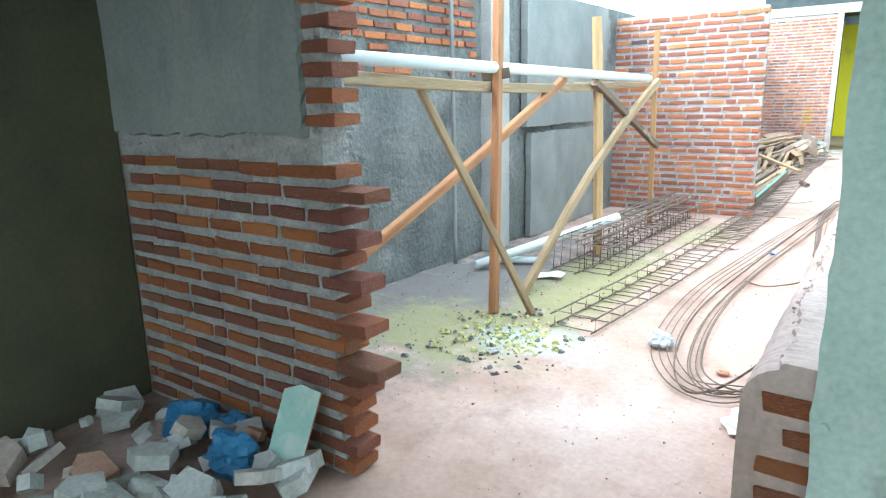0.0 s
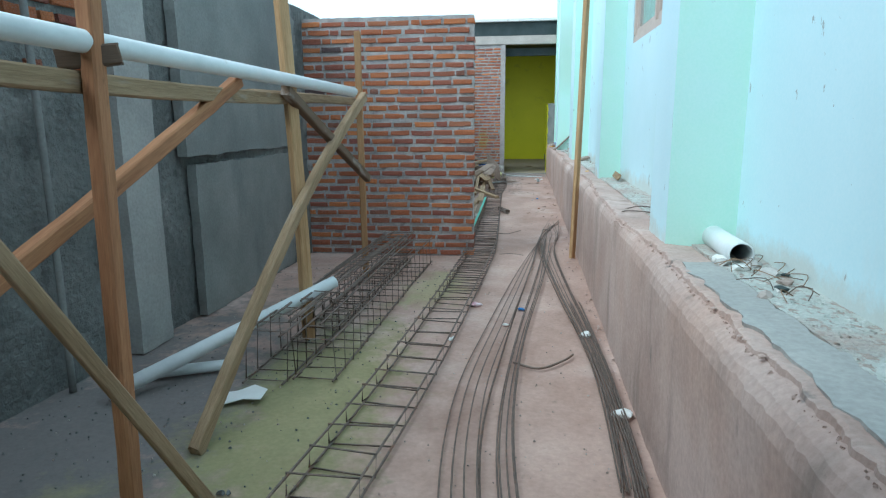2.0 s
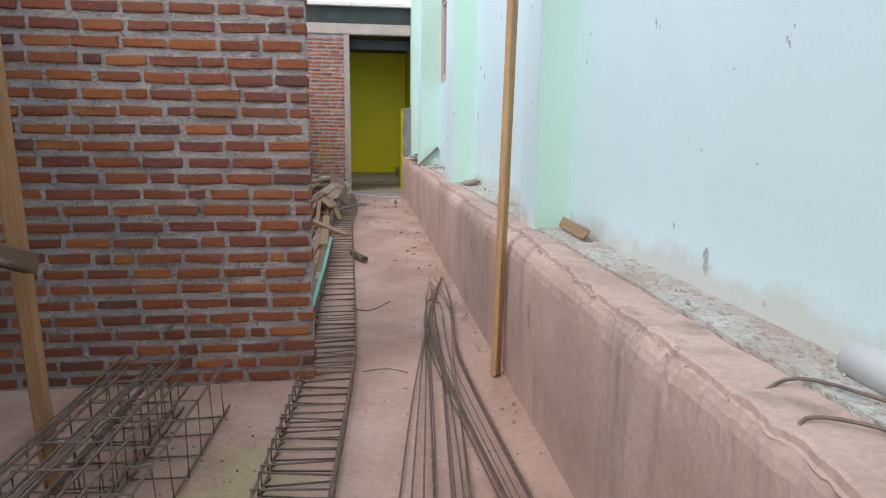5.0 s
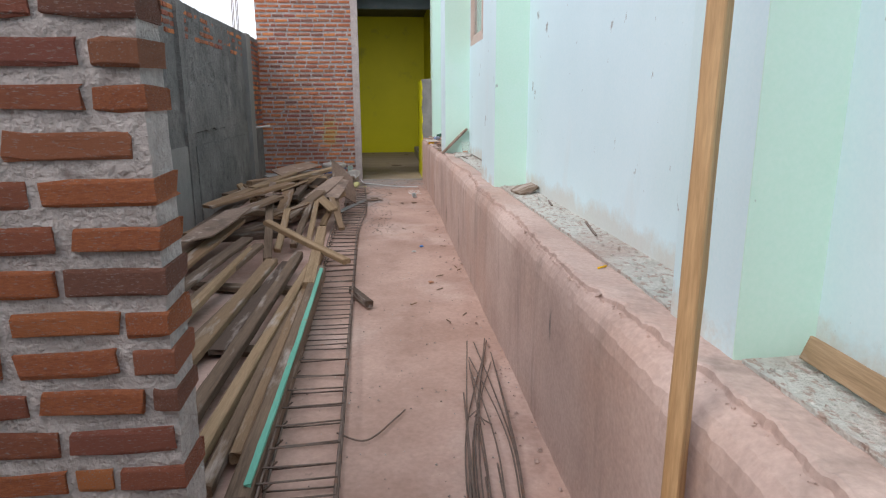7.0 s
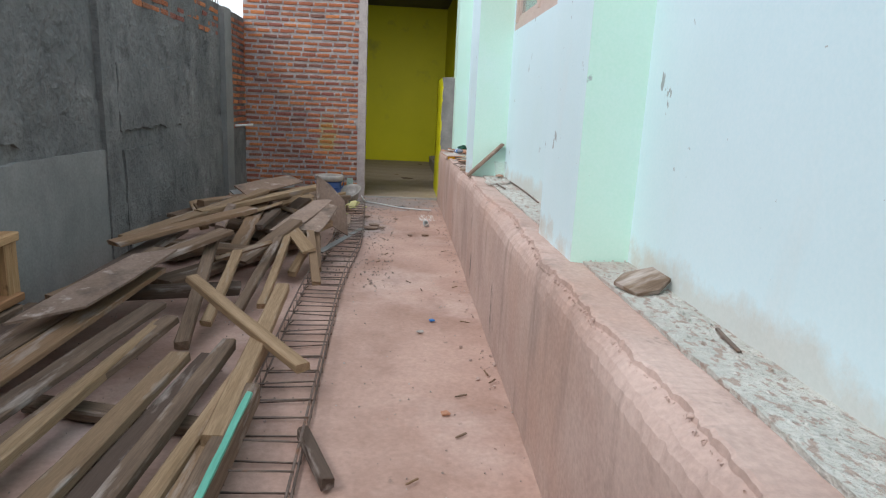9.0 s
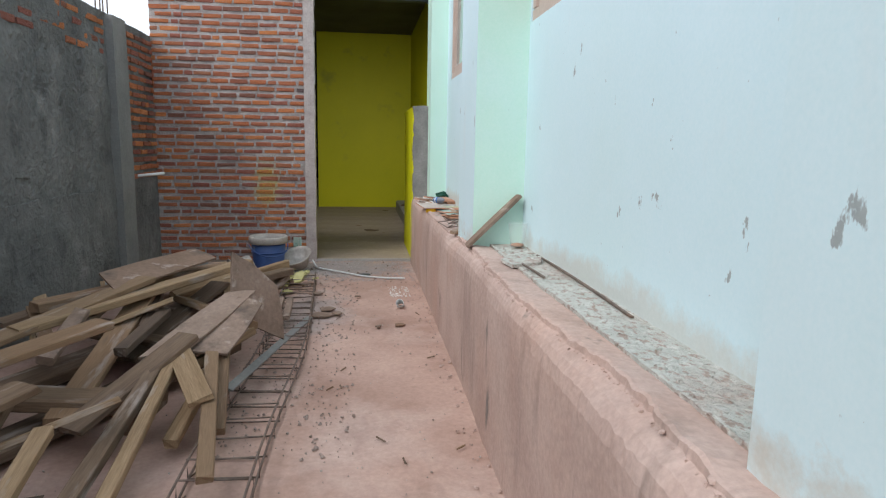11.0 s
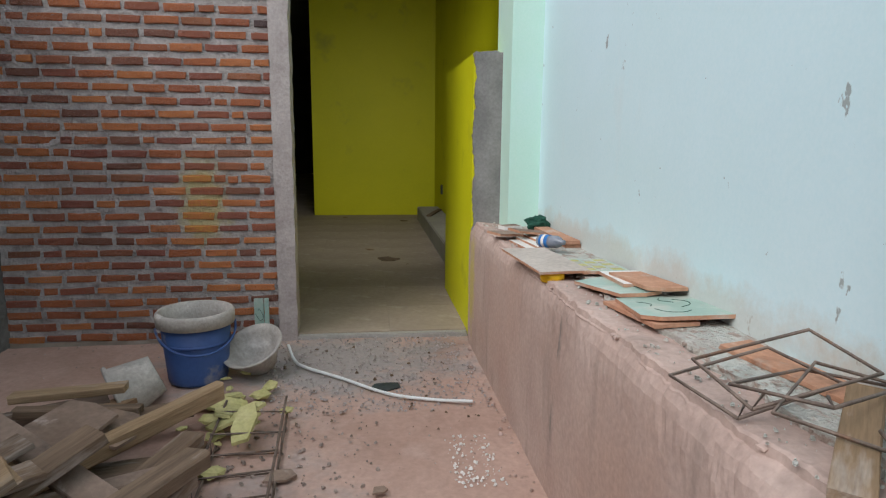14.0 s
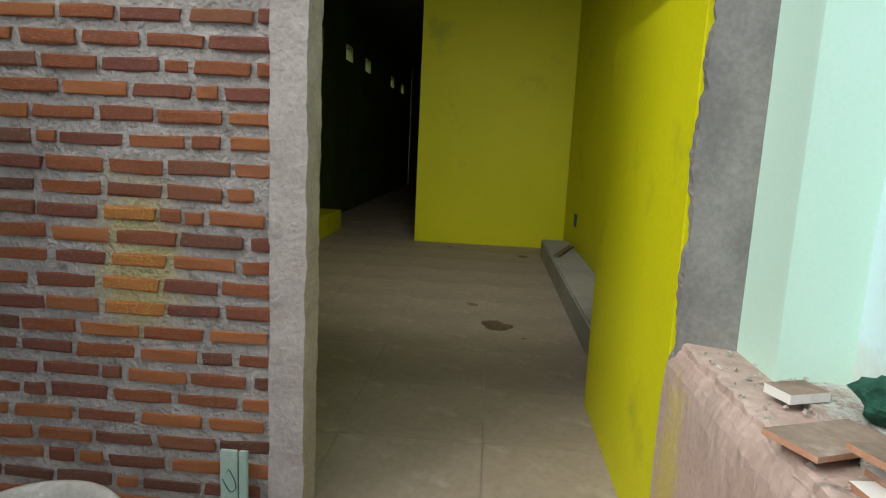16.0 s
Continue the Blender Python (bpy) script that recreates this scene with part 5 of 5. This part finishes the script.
scatter("yard_crumbs", M_GREY, 900, (-1.7, -0.2, -15.2, -10.2), 0.008, 6, "grey crumbs on the sand")
scatter("door_dirt", M_OLD, 110, (-0.1, 0.95, -1.3, -0.05), 0.013, 21, "dark dirt and splinters before the threshold")
scatter("pile_dust", M_SCRAP, 900, (-0.2, 0.45, -4.5, -1.0), 0.012, 22, "dusty crumbs beside the scrap pile")
scatter("granules", M_WHITE, 160, (0.72, 0.9, -1.75, -1.35), 0.009, 7, "spilled white granules on the floor")
for k in range(17):
    r = random.Random(k + 820)
    a = r.uniform(0, 3.1)
    x, y = r.uniform(0.15, 0.95), r.uniform(-8.5, -0.3)
    plank("wood_splinter", (x, y, 0.006), (x + 0.05 * math.cos(a), y + 0.05 * math.sin(a), 0.008), 0.007, 0.005, M_OLD, "small wood splinter on the floor", "splinter", "splinters on the floor")

# ---- rubble in the dark room ----
for k in range(52):
    r = random.Random(k + 500)
    s = r.uniform(0.03, 0.09)
    x, y = -0.85 + r.uniform(-0.6, 0.5), -16.3 + r.uniform(-0.42, 0.3)
    o = shard("plaster_slab", pose(x, y, 0.06 + 0.14 * r.random() * max(0.2, 1 - abs(x + 0.85)), r.uniform(-35, 35), r.uniform(-35, 35), r.uniform(0, 360)), [(-s, -s * 0.6), (s * 0.4, -s * 0.8), (s * 1.1, -s * 0.1), (s * 0.6, s * 0.7), (-s * 0.8, s * 0.6)], r.uniform(0.03, 0.06), M_RUBBLE, "broken slab of grey plaster in a rubble heap", "rubble", "rubble heap in the dark room")
shard("loose_tile", pose(-0.44, -15.99, 0.2, 68, 10, 20), [(-0.06, -0.15), (0.07, -0.15), (0.075, 0.15), (0.0, 0.16), (-0.06, 0.13)], 0.012, M_AQUA, "aqua tile offcut leaning against the brick wall", "tile", "", M_TERRA)
for x, y, s in ((-0.62, -16.12, 0.09), (-0.95, -16.05, 0.10), (-0.78, -15.98, 0.06)):
    o = finish(lump(s, int(-x * 30), 0.8, 3, 0.6), "plastic_sheet", M_BLUETARP)
    o.matrix_world = pose(x, y, 0.12, 20, 10, 40)
    tagged(o, "crumpled blue plastic sheet in the rubble", "plastic sheet", "plastic in the rubble")

# far neighbour seen over the roof edge
nb = empty("neighbour_house", pose(0.6, 22, 0), "white neighbouring house with a turquoise gutter", "house")
slab("wall", M_WHITE, -3.0, 4.0, 0, 4, -0.05, 6.3, parent=nb)
slab("roof", M_DARK, -3.3, 4.3, -0.3, 4.3, 6.3, 6.5, parent=nb)
slab("downpipe", M_MINT, -0.4, -0.2, -0.12, -0.005, 0.0, 6.3, parent=nb)

# ---- brickwork, piece by piece ----
rbk = random.Random(77)
BRICKS = []
for k in range(16):
    verts, faces, rings = [], [], ((-0.5, 0.86), (rbk.uniform(-0.3, 0.3), 1.0), (0.5, 0.86))
    tilt = rbk.uniform(-0.05, 0.05)
    for x, f in rings:
        for sy, sz, fy, fz in ((-1, -1, 0, 1), (-1, -1, 1, 0), (1, -1, 1, 0), (1, -1, 0, 1), (1, 1, 0, 1), (1, 1, 1, 0), (-1, 1, 1, 0), (-1, 1, 0, 1)):
            verts.append((x + (rbk.uniform(-0.035, 0.02) * (1 if x > 0 else -1) if f < 1 else 0), sy * (0.5 - 0.035 * fy - (0.015 if f < 1 else 0)) + rbk.uniform(-0.012, 0.012), sz * (0.5 - 0.12 * fz) * (0.96 if f < 1 else 1.0) + tilt * x + rbk.uniform(-0.07, 0.07)))
    for a in (0, 8):
        faces += [(a + i, a + (i + 1) % 8, a + 8 + (i + 1) % 8, a + 8 + i) for i in range(8)]
    faces += [tuple(range(7, -1, -1)), tuple(range(16, 24))]
    mb = bpy.data.meshes.new("brick")
    mb.from_pydata(verts, [], faces)
    mb.materials.append(M_BRICK)
    BRICKS.append(mb)
mb_y = BRICKS[0].copy()
mb_y.materials[0] = M_BRICK_Y


def brickwork(parent, base, length, height, seed, blen=0.19, bh=0.045, pitch=0.0755, joint=0.020, depth=0.128, keep=None, splash=None):
    """Courses of single bricks along base's x axis, from its origin up; keep(x0, x1, z) may shorten or drop a brick."""
    r = random.Random(seed)
    for c in range(int(height / pitch)):
        z = 0.03 + c * pitch
        x = -r.uniform(0.02, 0.16) if c % 2 else 0.0
        while x < length - 0.03:
            ln = blen * r.uniform(0.88, 1.06) if r.random() > 0.12 else blen * r.uniform(0.3, 0.55)
            a, b = max(x, 0.0), min(x + ln, length)
            x += ln + joint * r.uniform(0.7, 1.4)
            if b - a < 0.035:
                continue
            if keep:
                span = keep(a, b, z, r)
                if not span:
                    continue
                a, b = span
            ob = new("brick", mb_y if splash and splash((a + b) / 2, z, r) else r.choice(BRICKS))
            ob.parent = parent
            m = base @ pose((a + b) / 2, r.uniform(-0.003, 0.003), z + 0.003 * math.sin(a * 3 + c) + r.uniform(-0.002, 0.002), 0, r.uniform(-1.2, 1.2), r.uniform(-1.2, 1.2))
            ob.matrix_basis = m @ Matrix.Diagonal((b - a, depth, bh * r.uniform(0.9, 1.08), 1))


def brick_wall(name, label, mortar):
    w = bpy.data.objects.new(name, None)
    scene.collection.objects.link(w)
    tagged(w, label, "wall", kind="structure")
    relief("mortar", M_MORTAR, *mortar, "y", 0.006, 0.012, w, 0.02 if "broken" in name else 0.004, len(name))
    return w


w1 = brick_wall("wall_cross_brick", "unrendered red brick cross wall with thick grey mortar joints", (-1.62, -0.006, -9.803, -9.695, -0.03, 2.2))
brickwork(w1, pose(-1.6, -9.749, 0), 1.6, 2.22, 1)
w2 = brick_wall("wall_door_brick", "red brick wall beside the doorway with raked grey mortar", (-1.62, -0.106, 0.004, 0.112, -0.03, 3.05))
brickwork(w2, pose(-1.62, 0.058, 0), 1.51, 3.05, 2, blen=0.178, bh=0.04, pitch=0.0712, splash=lambda x, z, r: abs(x - 1.09 + 0.35 * (z - 0.85)) < 0.09 and 0.62 < z < 0.98 and r.random() < 0.75)
w3 = brick_wall("wall_broken_brick", "broken brick wall with toothed end and crumbling mortar", (-1.6, -0.335, -15.848, -15.742, -0.03, 2.8))
brickwork(w3, pose(-1.56, -15.795, 0), 1.46, 1.2, 3, joint=0.016, keep=lambda a, b, z, r: (a, min(max(b, 1.27 if b > 1.18 else b), 1.27 + 0.14 * (int(z / 0.0755) % 2) + 0.07 * r.random())) if a < 1.3 else None)
brickwork(w3, pose(-0.40, -15.795, 1.22), 0.3, 1.55, 4, keep=lambda a, b, z, r: (a, min(max(b, 0.12), 0.12 + 0.1 * (int(z / 0.0755) % 2) + 0.05 * r.random())) if a < 0.06 else None)
relief("plaster", M_SMOOTH, -1.58, -0.40, -15.872, -15.846, 1.2, 2.8, "y", 0.004, 0.03, w3, 0.025, 3)
w4 = brick_wall("wall_jamb_brick", "broken brick stub at the end of the plinth", (1.0, 1.42, -15.848, -15.742, -0.03, 0.70))
brickwork(w4, pose(0.985, -15.795, 0), 0.45, 0.72, 5)
brickwork(wl, pose(left_x(-15.7) - 0.03, -15.7, 1.42, 0, 0, 87.4), 3.0, 0.86, 6, blen=0.19, depth=0.09, keep=lambda a, b, z, r: (a, b) if z > 0.32 or r.random() < 0.35 else None)
brickwork(wl, pose(-1.66, -9.6, 1.95, 0, 0, 90), 8.4, 0.36, 7, depth=0.09, keep=lambda a, b, z, r: (a, b) if r.random() < 0.8 else None)
brickwork(wl, pose(-1.655, -0.83, 0.9, 0, 0, 90), 0.85, 1.4, 8, depth=0.10)

# large floor tiles just inside the doorway
ft = box(0.0, 0.586, 0.0, 0.586, 0.0, 0.006, 0.002)
mft = bpy.data.meshes.new("floor_tile")
ft.to_mesh(mft)
ft.free()
mft.materials.append(M_INFLOOR)
hall_floor = bpy.data.objects["floor_inside"]
for i in range(-3, 2):
    for j in range(10):
        o = new("floor_tile", mft)
        o.parent = hall_floor
        o.matrix_basis = pose(-0.035 + 0.59 * i, 0.03 + 0.59 * j, 0.011, 0, 0, 0)
